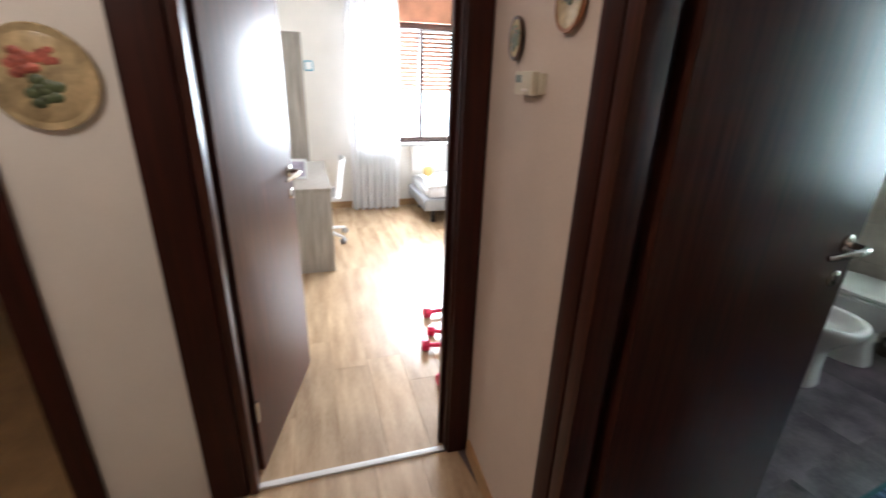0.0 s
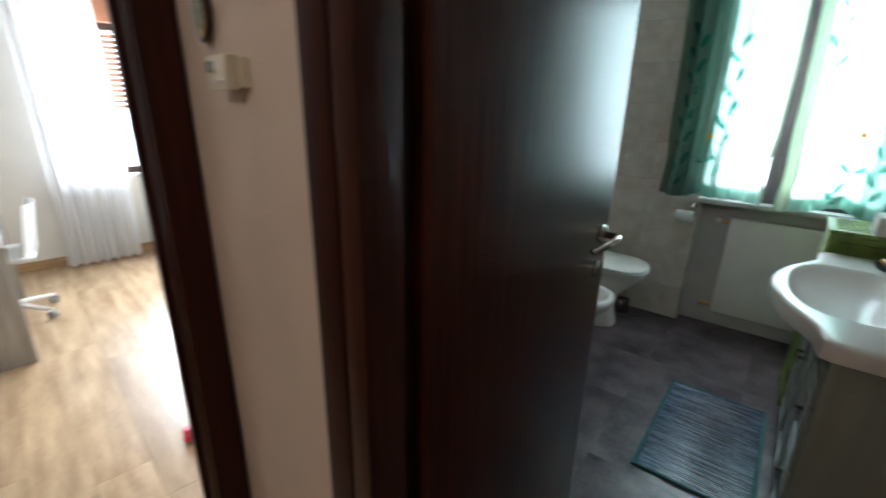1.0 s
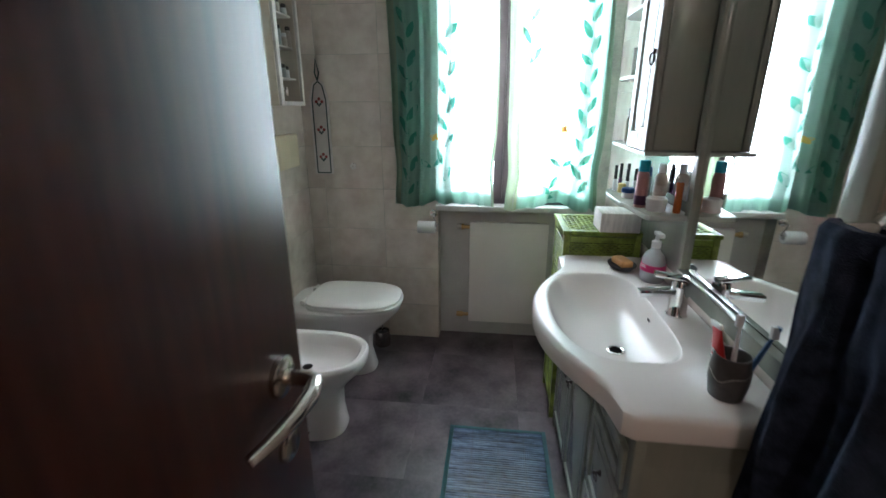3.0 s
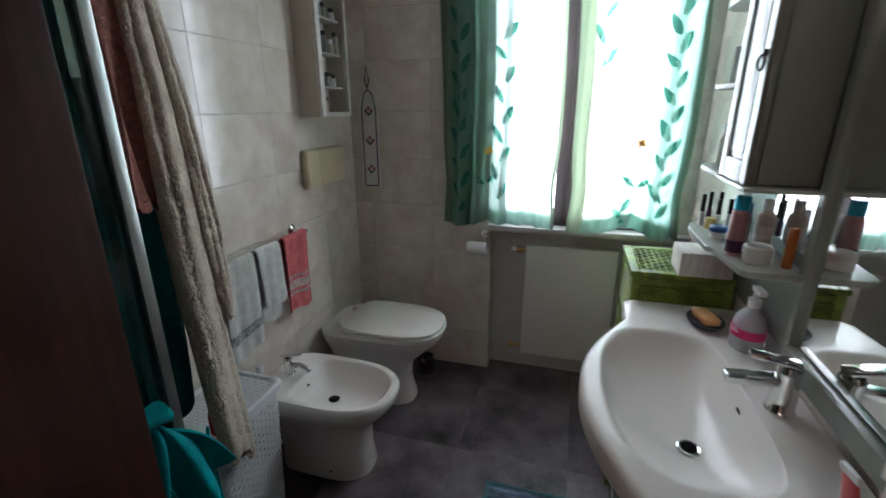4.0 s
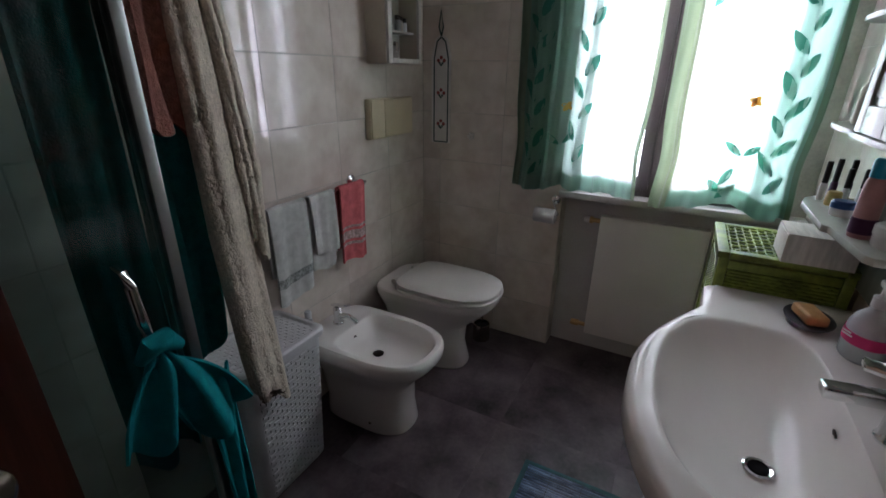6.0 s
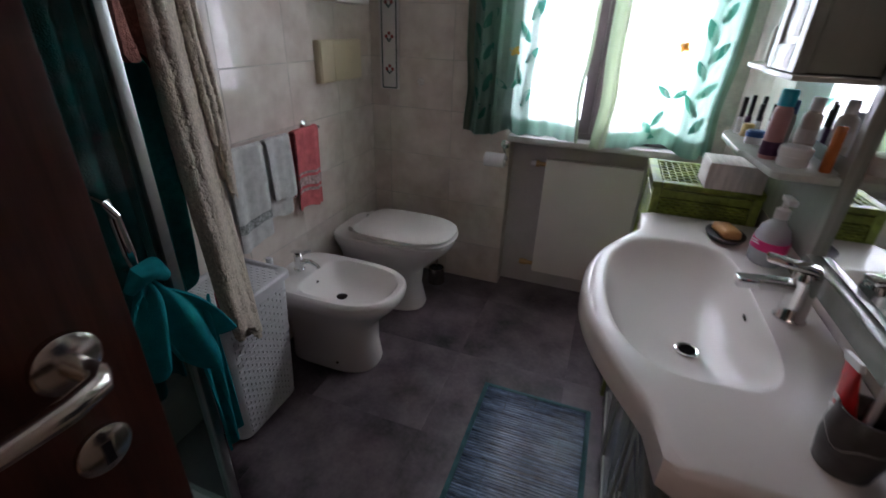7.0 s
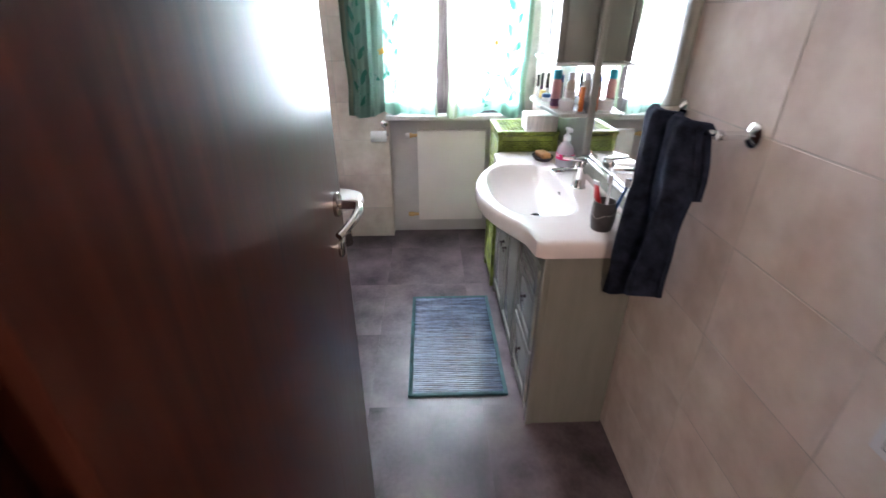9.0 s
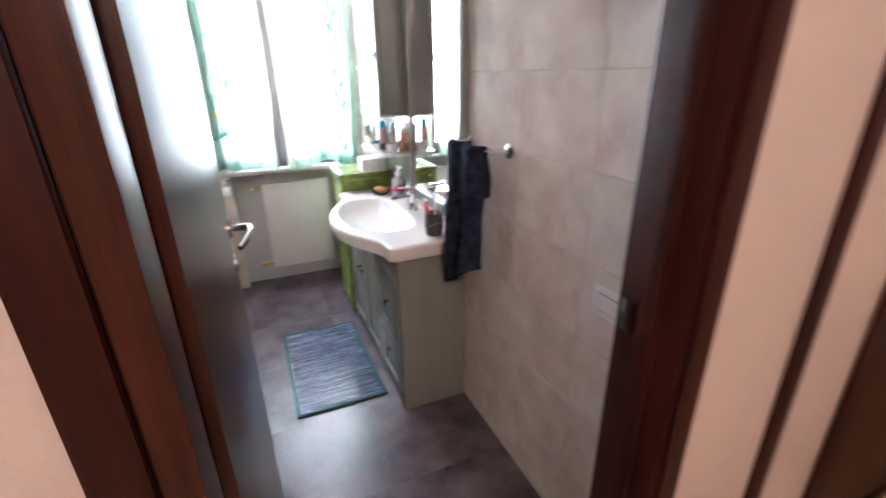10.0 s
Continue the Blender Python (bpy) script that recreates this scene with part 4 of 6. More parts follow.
def soap_dish():
    x, y = 2.175, 0.122
    t = thing("soap_dish", "grey stone soap dish on the basin top", "soap dish")
    part("dish", lathe([(0.0, 0), (0.045, 0), (0.058, 0.012), (0.060, 0.016), (0.055, 0.016), (0.045, 0.009), (0.0, 0.008)], (x, y, VT), 30, sx=1.15, sy=0.85), SOAPGREY, t)
    plain("soap_bar", turned(box(-0.042, 0.042, -0.024, 0.024, 0, 0.026, 0.010, seg=3), Matrix.Translation((x, y, VT + 0.010)) @ Matrix.Rotation(radians(14), 4, "Z")), SOAP, "orange soap bar lying in the grey dish", "soap")


def toothbrush(x, y, z, tipx, tipy, h, colour, label):
    t = thing("toothbrush", label, "toothbrush")
    p, q = Vector((x, y, z)), Vector((tipx, tipy, z + h))
    d = q - p
    part("handle", tube([p, p + d * 0.4, p + d * 0.75, p + d * 0.8, q], 0.005, 8, radii=[0.005, 0.0055, 0.004, 0.003, 0.0045]), colour, t)
    part("bristles", turned(box(-0.005, 0.005, -0.004, 0.010, -0.014, 0.012, 0.002), Matrix.Translation(p + d * 0.93)), WHITEP, t)


def tooth_cup():
    x, y = 1.390, 0.112
    t = thing("toothbrush_cup", "dark grey stoneware tumbler with white vein on the basin top", "cup")
    part("tumbler", lathe([(0.0, 0.0), (0.030, 0.0), (0.033, 0.003), (0.0385, 0.04), (0.0385, 0.07), (0.035, 0.098), (0.032, 0.098), (0.034, 0.07), (0.03, 0.012), (0.0, 0.012)], (x, y, VT), 36), CUPGREY, t)
    part("vein", tube([(x + 0.0383 * math.cos(a), y + 0.0383 * math.sin(a), VT + 0.058 + 0.008 * math.sin(2.1 * a) + 0.004 * math.sin(5 * a)) for a in [i * 0.2 + 0.6 for i in range(24)]], 0.0009, 5), VEIN, t, "thin white vein")
    toothbrush(x - 0.008, y - 0.015, VT + 0.02, x - 0.045, y - 0.045, 0.165, BLUEP, "blue and white toothbrush standing in the tumbler")
    toothbrush(x + 0.012, y - 0.01, VT + 0.02, x + 0.035, y - 0.02, 0.15, WHITEP, "white toothbrush standing in the tumbler")
    tp = thing("toothpaste", "red toothpaste tube standing upside down in the tumbler", "toothpaste")
    q = Matrix.Translation((x + 0.01, y + 0.012, VT + 0.035)) @ Matrix.Rotation(radians(-8), 4, "X") @ Matrix.Rotation(radians(10), 4, "Y")
    part("tube", turned(loft([[(a * 0.018 * math.cos(k * math.pi / 8), b * 0.018 * math.sin(k * math.pi / 8), zz) for k in range(16)] for a, b, zz in ((0.8, 0.8, 0.0), (1.0, 0.8, 0.03), (1.1, 0.45, 0.075), (1.2, 0.08, 0.112))]), q), REDP, tp)
    part("crimp", turned(box(-0.022, 0.022, -0.003, 0.003, 0.110, 0.122, 0.001), q), WHITEP, tp)
    for k in range(2):
        part("label_bar", turned(box(-0.007, 0.006, 0.0135 - k * 0.003, 0.0146 - k * 0.003, 0.045 + 0.014 * k, 0.054 + 0.014 * k), q), WHITEP, tp)


soap_dispenser()
soap_dish()
tooth_cup()


def hanging(name, label, category, x0, x1, ztop, zfront, zback, y, gap, folds, depth, material, seed, bands=(), bandmat=None, taper=0.0, thick=0.008, group="", sweep=0.0, slope=0.0, crumple=0.0):
    """A towel folded over a bar that runs along x at height ztop: front fall, fold, back fall."""
    r = random.Random(seed)
    ph = [r.uniform(0, 6.28) for _ in range(5)]
    lf, lb = ztop - zfront, ztop - zback
    arc = math.pi * gap
    total = lf + arc + lb

    def fn(u, v):
        s = v * total
        if s < lf:
            z, yy, k = zfront + s, y + gap, (lf - s) / max(lf, 0.01)
        elif s < lf + arc:
            a = (s - lf) / gap
            z, yy, k = ztop + gap * math.sin(a), y + gap * math.cos(a), 0.0
        else:
            z, yy, k = ztop - (s - lf - arc), y - gap, (s - lf - arc) / max(lb, 0.01)
        ww = (x1 - x0) * (1 - taper * (1 - min(1.0, k * 1.4)))
        x = (x0 + x1) / 2 + (u - 0.5) * ww + 0.008 * math.sin(6 * z + ph[0]) + sweep * k
        o = depth * (0.4 + 0.6 * k) * (math.sin(folds * 6.28 * u + ph[1] + 1.2 * math.sin(3 * z + ph[2])) + 0.5 * math.sin(folds * 12.1 * u + ph[3] + 2.0 * z))
        o += crumple * min(1.0, 3 * k) * (math.sin(9 * u + 15 * z + ph[4]) + 0.6 * math.sin(21 * u - 11 * z + ph[0]) + 0.4 * math.sin(34 * u + 27 * z))
        if s > lf + arc:
            o = min(0.3 * o, 0.004)
        return (x, yy + o + depth * 0.5, z + 0.010 * math.sin(5 * u + ph[4]) * k + slope * (u - 0.5) * k)
    t = thing(name, label, category, group=group)
    part("cloth", sheet(fn, 48, 60, thick), material, t)
    for a, b in bands:
        va, vb = a * lf / total, b * lf / total
        part("woven_band", sheet(lambda u, v, p=va, q=vb: fn(u, p + (q - p) * v), 48, 6, thick + 0.003), bandmat, t)
    return t


def rail(name, label, x0, x1, z, y, wall, along=1):
    t = thing(name, label, "towel rail")
    part("bar", tube([(x0 - 0.02, y, z), (x1 + 0.02, y, z)], 0.006, 14), CHROME, t)
    s = 1 if y > wall else -1
    for x in (x0, x1):
        p = turned(lathe([(0.0, 0), (0.026, 0), (0.026, 0.006), (0.018, 0.012), (0.009, 0.016), (0.009, abs(y - wall) - 0.006), (0.012, abs(y - wall)), (0.010, abs(y - wall) + 0.008), (0.0, abs(y - wall) + 0.010)], n=22),
                   Matrix.Translation((x, wall, z)) @ Matrix.Rotation(-s * math.pi / 2, 4, "X"))
        part("post", p, CHROME, t)


rail("towel_rail", "chrome towel rail on the tiled wall beside the mirror", 0.985, 1.270, 1.222, 0.075, 0.002)
hanging("navy_towel", "dark navy towel bunched over the chrome rail", "towel", 1.022, 1.300, 1.217, 0.722, 0.99, 0.075, 0.014, 2.1, 0.026, NAVY, 27, thick=0.012, taper=0.10, slope=-0.15, sweep=-0.012, crumple=0.006)
rail("towel_rail", "chrome towel rail over the bidet", 1.83, 2.40, 0.937, YL - 0.065, YL)



for args in (("guest_towel", "pale grey guest towel with a woven border on the rail", "towel", 1.880, 2.050, 0.937, 0.595, 0.70, 0.0, 0.012, 1.4, 0.006, PALE, 31, ((0.20, 0.30),), BANDG),
             ("guest_towel", "small white guest towel folded over the rail", "towel", 2.072, 2.200, 0.937, 0.715, 0.64, 0.0, 0.012, 1.2, 0.006, PALE, 32, (), None),
             ("guest_towel", "coral pink guest towel with a woven border on the rail", "towel", 2.238, 2.395, 0.937, 0.625, 0.68, 0.0, 0.012, 1.3, 0.006, PINK, 33, ((0.22, 0.26), (0.30, 0.42), (0.46, 0.49)), BAND)):
    o = hanging(*args, group="guest towels on the rail")
    o.matrix_world = Matrix.Translation((args[3] + args[4], YL - 0.065, 0)) @ Matrix.Rotation(math.pi, 4, "Z")


def dring(a, rx, rf, rb, p=2.65):
    """A plan outline: rounded front (+y), squarer back."""
    c, s = math.cos(a), math.sin(a)
    e = p if s >= 0 else 5.0
    k = (abs(c) ** e + abs(s) ** e) ** (-1 / e)
    return rx * c * k, (rf if s >= 0 else rb) * s * k


def pan(rows, n=56):
    """Rings (z, centre, half width, front, back) of a pan that stands with its back at local y 0."""
    return [[(dring(2 * math.pi * i / n, rx, rf, rb)[0], cy + dring(2 * math.pi * i / n, rx, rf, rb)[1], z) for i in range(n)] for z, cy, rx, rf, rb in rows]


def bidet():
    m = Matrix.Translation((2.155, YL - 0.018, 0)) @ Matrix.Rotation(math.pi, 4, "Z")
    t = thing("bidet", "white ceramic floor-standing bidet beside the toilet", "bidet", m)
    rows = [(0.0, 0.25, 0.112, 0.185, 0.20), (0.012, 0.25, 0.115, 0.188, 0.20), (0.10, 0.25, 0.108, 0.175, 0.20), (0.20, 0.25, 0.112, 0.175, 0.22), (0.265, 0.26, 0.135, 0.21, 0.24), (0.315, 0.265, 0.165, 0.255, 0.262),
            (0.345, 0.268, 0.180, 0.275, 0.268), (0.372, 0.268, 0.184, 0.280, 0.268), (0.386, 0.268, 0.180, 0.276, 0.265), (0.392, 0.268, 0.172, 0.268, 0.258),
            (0.390, 0.285, 0.150, 0.232, 0.150), (0.382, 0.287, 0.142, 0.222, 0.142), (0.345, 0.290, 0.130, 0.205, 0.130), (0.318, 0.292, 0.105, 0.165, 0.105), (0.305, 0.292, 0.06, 0.10, 0.06), (0.302, 0.292, 0.02, 0.03, 0.02)]
    part("bowl", loft(pan(rows)), CERAMIC, t)
    part("drain", lathe([(0.0, 0.0), (0.021, 0.0), (0.023, 0.003), (0.018, 0.006), (0.0, 0.005)], (0.0, 0.275, 0.302), 22), KNOB, t, "dark metal plug")
    part("overflow", turned(lathe([(0.0, 0), (0.008, 0), (0.008, 0.003), (0.0, 0.002)], n=14), Matrix.Translation((0, 0.158, 0.345)) @ Matrix.Rotation(-math.pi / 2 + 0.25, 4, "X")), KNOB, t)
    part("foot_screw", turned(lathe([(0.0, 0), (0.007, 0), (0.005, 0.004), (0.0, 0.005)], n=12), Matrix.Translation((0.111, 0.30, 0.045)) @ Matrix.Rotation(math.pi / 2, 4, "Y")), STEEL, t)
    b = lathe([(0.0, 0), (0.024, 0), (0.024, 0.005), (0.019, 0.01), (0.018, 0.055), (0.02, 0.065), (0.014, 0.074), (0.0, 0.076)], (0, 0.075, 0.391), 20)
    tube([(0, 0.085, 0.43), (0, 0.13, 0.438), (0, 0.165, 0.425), (0, 0.172, 0.415)], 0.010, 10, b, [0.013, 0.011, 0.010, 0.010])
    tp = part("tap", b, CHROME, t, "chrome bidet mixer")
    part("lever", turned(box(-0.009, 0.009, -0.03, 0.065, -0.005, 0.005, 0.003), Matrix.Translation((0, 0.075, 0.475)) @ Matrix.Rotation(radians(12), 4, "X")), CHROME, tp)


def toilet():
    m = Matrix.Translation((2.650, YL - 0.010, 0)) @ Matrix.Rotation(math.pi, 4, "Z")
    t = thing("toilet", "white ceramic toilet with the lid closed under the flush plate", "toilet", m)
    rows = [(0.0, 0.24, 0.105, 0.215, 0.20), (0.012, 0.24, 0.108, 0.218, 0.20), (0.12, 0.24, 0.10, 0.19, 0.20), (0.22, 0.24, 0.108, 0.20, 0.21), (0.29, 0.25, 0.135, 0.265, 0.23), (0.345, 0.25, 0.165, 0.325, 0.24),
            (0.375, 0.25, 0.178, 0.348, 0.245), (0.398, 0.25, 0.180, 0.352, 0.245), (0.405, 0.25, 0.174, 0.345, 0.24)]
    part("bowl", loft(pan(rows)), CERAMIC, t)
    part("seat", loft(pan([(0.407, 0.36, 0.174, 0.245, 0.235), (0.409, 0.36, 0.180, 0.251, 0.24), (0.420, 0.36, 0.180, 0.251, 0.24), (0.424, 0.36, 0.174, 0.245, 0.235)])), PLASTIC, t)
    part("lid", loft(pan([(0.427, 0.36, 0.172, 0.241, 0.235), (0.429, 0.36, 0.178, 0.247, 0.24), (0.441, 0.36, 0.177, 0.245, 0.24), (0.447, 0.36, 0.168, 0.232, 0.23), (0.450, 0.36, 0.12, 0.16, 0.17)])), PLASTIC, t, "closed white plastic lid")
    for s in (-1, 1):
        part("hinge", turned(lathe([(0.0, -0.025), (0.014, -0.025), (0.014, 0.025), (0.0, 0.025)], n=16), Matrix.Translation((s * 0.09, 0.105, 0.425)) @ Matrix.Rotation(math.pi / 2, 4, "Y")), PLASTIC, t)


bidet()
toilet()
fp = thing("flush_plate", "ivory plastic flush plate on the tiles over the toilet", "flush plate")
part("plate", box(2.525, 2.862, YL - 0.030, YL + 0.001, 1.092, 1.264, 0.008), IVORY, fp)
part("small_button", box(2.529, 2.625, YL - 0.036, YL - 0.029, 1.097, 1.259, 0.004), IVORY, fp)
part("large_button", box(2.629, 2.858, YL - 0.034, YL - 0.029, 1.097, 1.259, 0.004), IVORY, fp)

tb = thing("toilet_brush", "small metal toilet brush pot on the floor beside the toilet", "brush")
part("pot", lathe([(0.0, 0), (0.045, 0), (0.047, 0.004), (0.045, 0.095), (0.041, 0.095), (0.041, 0.01), (0.0, 0.01)], (2.90, 1.262, 0), 24), STEEL, tb)
part("brush_handle", tube([(2.90, 1.262, 0.012), (2.90, 1.262, 0.2), (2.905, 1.277, 0.30)], 0.006), STEEL, tb)
part("bristles", lathe([(0.0, 0.02), (0.030, 0.02), (0.034, 0.05), (0.028, 0.085), (0.0, 0.09)], (2.90, 1.262, 0), 18), BLACKP, tb)


def hamper():
    t = thing("laundry_hamper", "white woven-look plastic laundry hamper beside the bidet", "laundry basket")
    xa, xb, ya, yb, h = 1.575, 1.922, 1.445, YL - 0.004, 0.538

    def ring(i, z, r=0.035):
        pts = []
        for (cx, cy, a0) in ((xb - i - r, yb - i - r, 0), (xa + i + r, yb - i - r, 90), (xa + i + r, ya + i + r, 180), (xb - i - r, ya + i + r, 270)):
            for k in range(5):
                a = radians(a0 + k * 22.5)
                pts.append((cx + r * math.cos(a), cy + r * math.sin(a), z))
        return pts
    part("tub", loft([ring(0.035, 0), ring(0.030, 0.01), ring(0.012, h - 0.03), ring(0.012, h - 0.012)]), HAMPER, t)
    part("lid", loft([ring(0.006, h - 0.014), ring(0.0, h - 0.010), ring(0.0, h + 0.008), ring(0.006, h + 0.014), ring(0.018, h + 0.014), ring(0.026, h + 0.006)]), HAMPER, t, "lid with a raised rim")
    # woven relief on the two faces that show
    weave = None
    rows, cols = 34, 13
    for j in range(rows):
        z = 0.025 + j * (h - 0.06) / rows
        ins = 0.030 - 0.018 * z / h
        for i in range(cols):
            if (i + j) % 2:
                continue
            w0 = (xb - xa - 2 * ins - 0.07) / cols
            x = xa + ins + 0.035 + i * w0
            weave = box(x, x + w0 * 1.6, ya + ins - 0.004, ya + ins + 0.006, z, z + 0.0095, 0.0, weave)
        for i in range(8):
            if (i + j) % 2:
                continue
            w0 = (yb - ya - 2 * ins - 0.07) / 8
            y = ya + ins + 0.035 + i * w0
            weave = box(xb - ins - 0.006, xb - ins + 0.004, y, y + w0 * 1.6, z, z + 0.0095, 0.0, weave)
    tagged(part("weave", weave, HAMPER, t), kind="stuff")
    grid = None
    for j in range(14):
        for i in range(20):
            if (i + j) % 2:
                x, y = xa + 0.03 + i * (xb - xa - 0.06) / 20, ya + 0.03 + j * (yb - ya - 0.06) / 14
                grid = box(x, x + 0.022, y, y + 0.012, h + 0.004, h + 0.0072, 0, grid)
    tagged(part("lid_weave", grid, HAMPER, t), kind="stuff")


hamper()
sb = bottle("shower_gel_bottle", 2.015, 1.63, 0.392, 0.016, 0.115, GREYBOTTLE, WHITEP, "small clear bottle standing on the bidet edge", 0.03, 0.8)


def wall_cabinet():
    xa, xb, ya, za, zb = 2.555, 2.812, 1.585, 1.405, 2.09
    t = thing("medicine_cabinet", "cream wall cabinet with a glazed door and glass shelves", "cabinet")
    for nm, q in (("side", box(xa, xa + 0.016, ya + 0.016, YL, za, zb, 0.002)), ("side", box(xb - 0.016, xb, ya + 0.016, YL, za, zb, 0.002)),
                  ("bottom", box(xa + 0.016, xb - 0.016, ya + 0.016, YL, za, za + 0.016, 0.002)), ("top", box(xa + 0.016, xb - 0.016, ya + 0.016, YL, zb - 0.016, zb, 0.002)),
                  ("back", box(xa + 0.016, xb - 0.016, YL - 0.008, YL - 0.001, za + 0.016, zb - 0.016))):
        part(nm, q, CREAMWOOD if nm == "side" else BOXW, t)
    for z in (1.525, 1.665, 1.805, 1.945):
        part("shelf", box(xa + 0.017, xb - 0.017, ya + 0.03, YL - 0.009, z, z + 0.008, 0.001), BOXW, t)
    d = part("door", box(xa, xa + 0.03, ya, ya + 0.014, za, zb, 0.003), BOXW, t, "glazed door in a cream frame")
    part("stile", box(xb - 0.02, xb, ya, ya + 0.014, za, zb, 0.003), BOXW, d)
    part("rail", box(xa + 0.03, xb - 0.02, ya, ya + 0.014, za, za + 0.02, 0.003), BOXW, d)
    part("rail", box(xa + 0.03, xb - 0.02, ya, ya + 0.014, zb - 0.03, zb, 0.003), BOXW, d)
    part("pane", box(xa + 0.028, xb - 0.018, ya + 0.005, ya + 0.008, za + 0.018, zb - 0.028), GLASS, d).visible_shadow = False
    k = lathe([(0.0, 0), (0.008, 0), (0.008, 0.006), (0.0, 0.008)], n=14)
    part("lock", turned(k, Matrix.Translation((xa + 0.045, ya + 0.004, 1.48)) @ Matrix.Rotation(math.pi / 2, 4, "X")), STEEL, d)
    part("key", box(xa + 0.043, xa + 0.047, ya - 0.016, ya - 0.004, 1.450, 1.487, 0.001), STEEL, d)
    r = random.Random(5)
    for z in (1.533, 1.673, 1.813):
        for i in range(5):
            bottle("medicine_bottle", xa + 0.05 + i * 0.042, YL - 0.06 + r.uniform(-0.015, 0.015), z, r.uniform(0.012, 0.017), r.uniform(0.05, 0.095), r.choice((WHITEP, CREAMBOTTLE, GREYBOTTLE)), r.choice((BLACKP, WHITEP)), "small bottle behind the cabinet's glass door", 0.018, 0.8, group="bottles in the cabinet")


wall_cabinet()


def bell_pull():
    t = thing("embroidered_hanging", "cream embroidered cloth strip with dark green border hung on the tiles", "wall hanging")
    x = XW - 0.004
    ya, yb, za, zb = 1.537, 1.645, 1.030, 1.545
    poly = [(ya, za), (yb, za), (yb, zb - 0.10), (yb - 0.022, zb - 0.02), ((ya + yb) / 2, zb), (ya + 0.022, zb - 0.02), (ya, zb - 0.10)]
    base = prism(poly, 0, 0.004)
    mm = Matrix(((0, 0, -1, x), (1, 0, 0, 0), (0, 1, 0, 0), (0, 0, 0, 1)))
    part("cloth", turned(base, mm), LINENTRIM, t)
    ins = [((p[0] - (ya + yb) / 2) * 0.72 + (ya + yb) / 2, (p[1] - za) * 0.96 + za + 0.006) for p in poly]
    rib = None
    for a, c in zip(ins, ins[1:] + ins[:1]):
        rib = tube([(x - 0.005, a[0], a[1]), (x - 0.005, c[0], c[1])], 0.0035, 6, rib)
    part("ribbon", rib, GREENTRIM, t, "dark green ribbon border")
    part("loop", tube([(x - 0.005, 1.591, zb - 0.01), (x - 0.007, 1.603, zb + 0.03), (x - 0.004, 1.594, zb + 0.10), (x - 0.007, 1.580, zb + 0.03), (x - 0.005, 1.591, zb - 0.01)], 0.004, 6), GREENTRIM, t)
    for z in (1.11, 1.26, 1.41):
        for dy, dz, mt in ((-0.016, 0.016, STITCH), (0.016, 0.016, STITCH), (0.0, 0.030, STITCH), (0.0, -0.004, GREENTRIM), (-0.008, 0.004, GREENTRIM), (0.008, 0.004, GREENTRIM)):
            part("stitched_flower", turned(lathe([(0.0, 0), (0.009 if mt is STITCH else 0.005, 0), (0.006, 0.002), (0.0, 0.0025)], n=10), Matrix.Translation((x - 0.004, 1.591 + dy, z + dz)) @ Matrix.Rotation(-math.pi / 2, 4, "Y")), mt, t)


bell_pull()
st = thing("tile_flower", "small raised flower decoration on the tile", "decoration")
for k in range(5):
    a = k * 2 * math.pi / 5
    part("petal", turned(lathe([(0.0, 0), (0.009, 0), (0.006, 0.004), (0.0, 0.005)], n=12), Matrix.Translation((XW - 0.001, 1.42 + 0.012 * math.cos(a), 1.075 + 0.012 * math.sin(a))) @ Matrix.Rotation(-math.pi / 2, 4, "Y")), LINENTRIM, st)


def roll_holder():
    t = thing("toilet_roll_holder", "chrome toilet roll holder on the tiled pier", "roll holder")
    x, y, z = XW, 0.972, 0.79
    part("rose", turned(lathe([(0.0, 0), (0.022, 0), (0.022, 0.006), (0.012, 0.012), (0.0, 0.014)], n=20), Matrix.Translation((x, y - 0.015, z + 0.02)) @ Matrix.Rotation(-math.pi / 2, 4, "Y")), CHROME, t)
    part("arm", tube([(x, y - 0.015, z + 0.02), (x - 0.055, y - 0.015, z + 0.02), (x - 0.06, y - 0.02, z + 0.01), (x - 0.06, y - 0.045, z - 0.035), (x - 0.06, y - 0.04, z - 0.04), (x - 0.06, y + 0.075, z - 0.04)], 0.004, 10), CHROME, t)
    r = plain("toilet_roll", turned(lathe([(0.0165, -0.05), (0.034, -0.05), (0.035, -0.048), (0.035, 0.048), (0.034, 0.05), (0.0165, 0.05), (0.0165, -0.05)], n=28), Matrix.Translation((x - 0.06, y + 0.018, z - 0.048)) @ Matrix.Rotation(math.pi / 2, 4, "X")), WHITEP, "white toilet roll on the chrome holder", "toilet paper")


roll_holder()


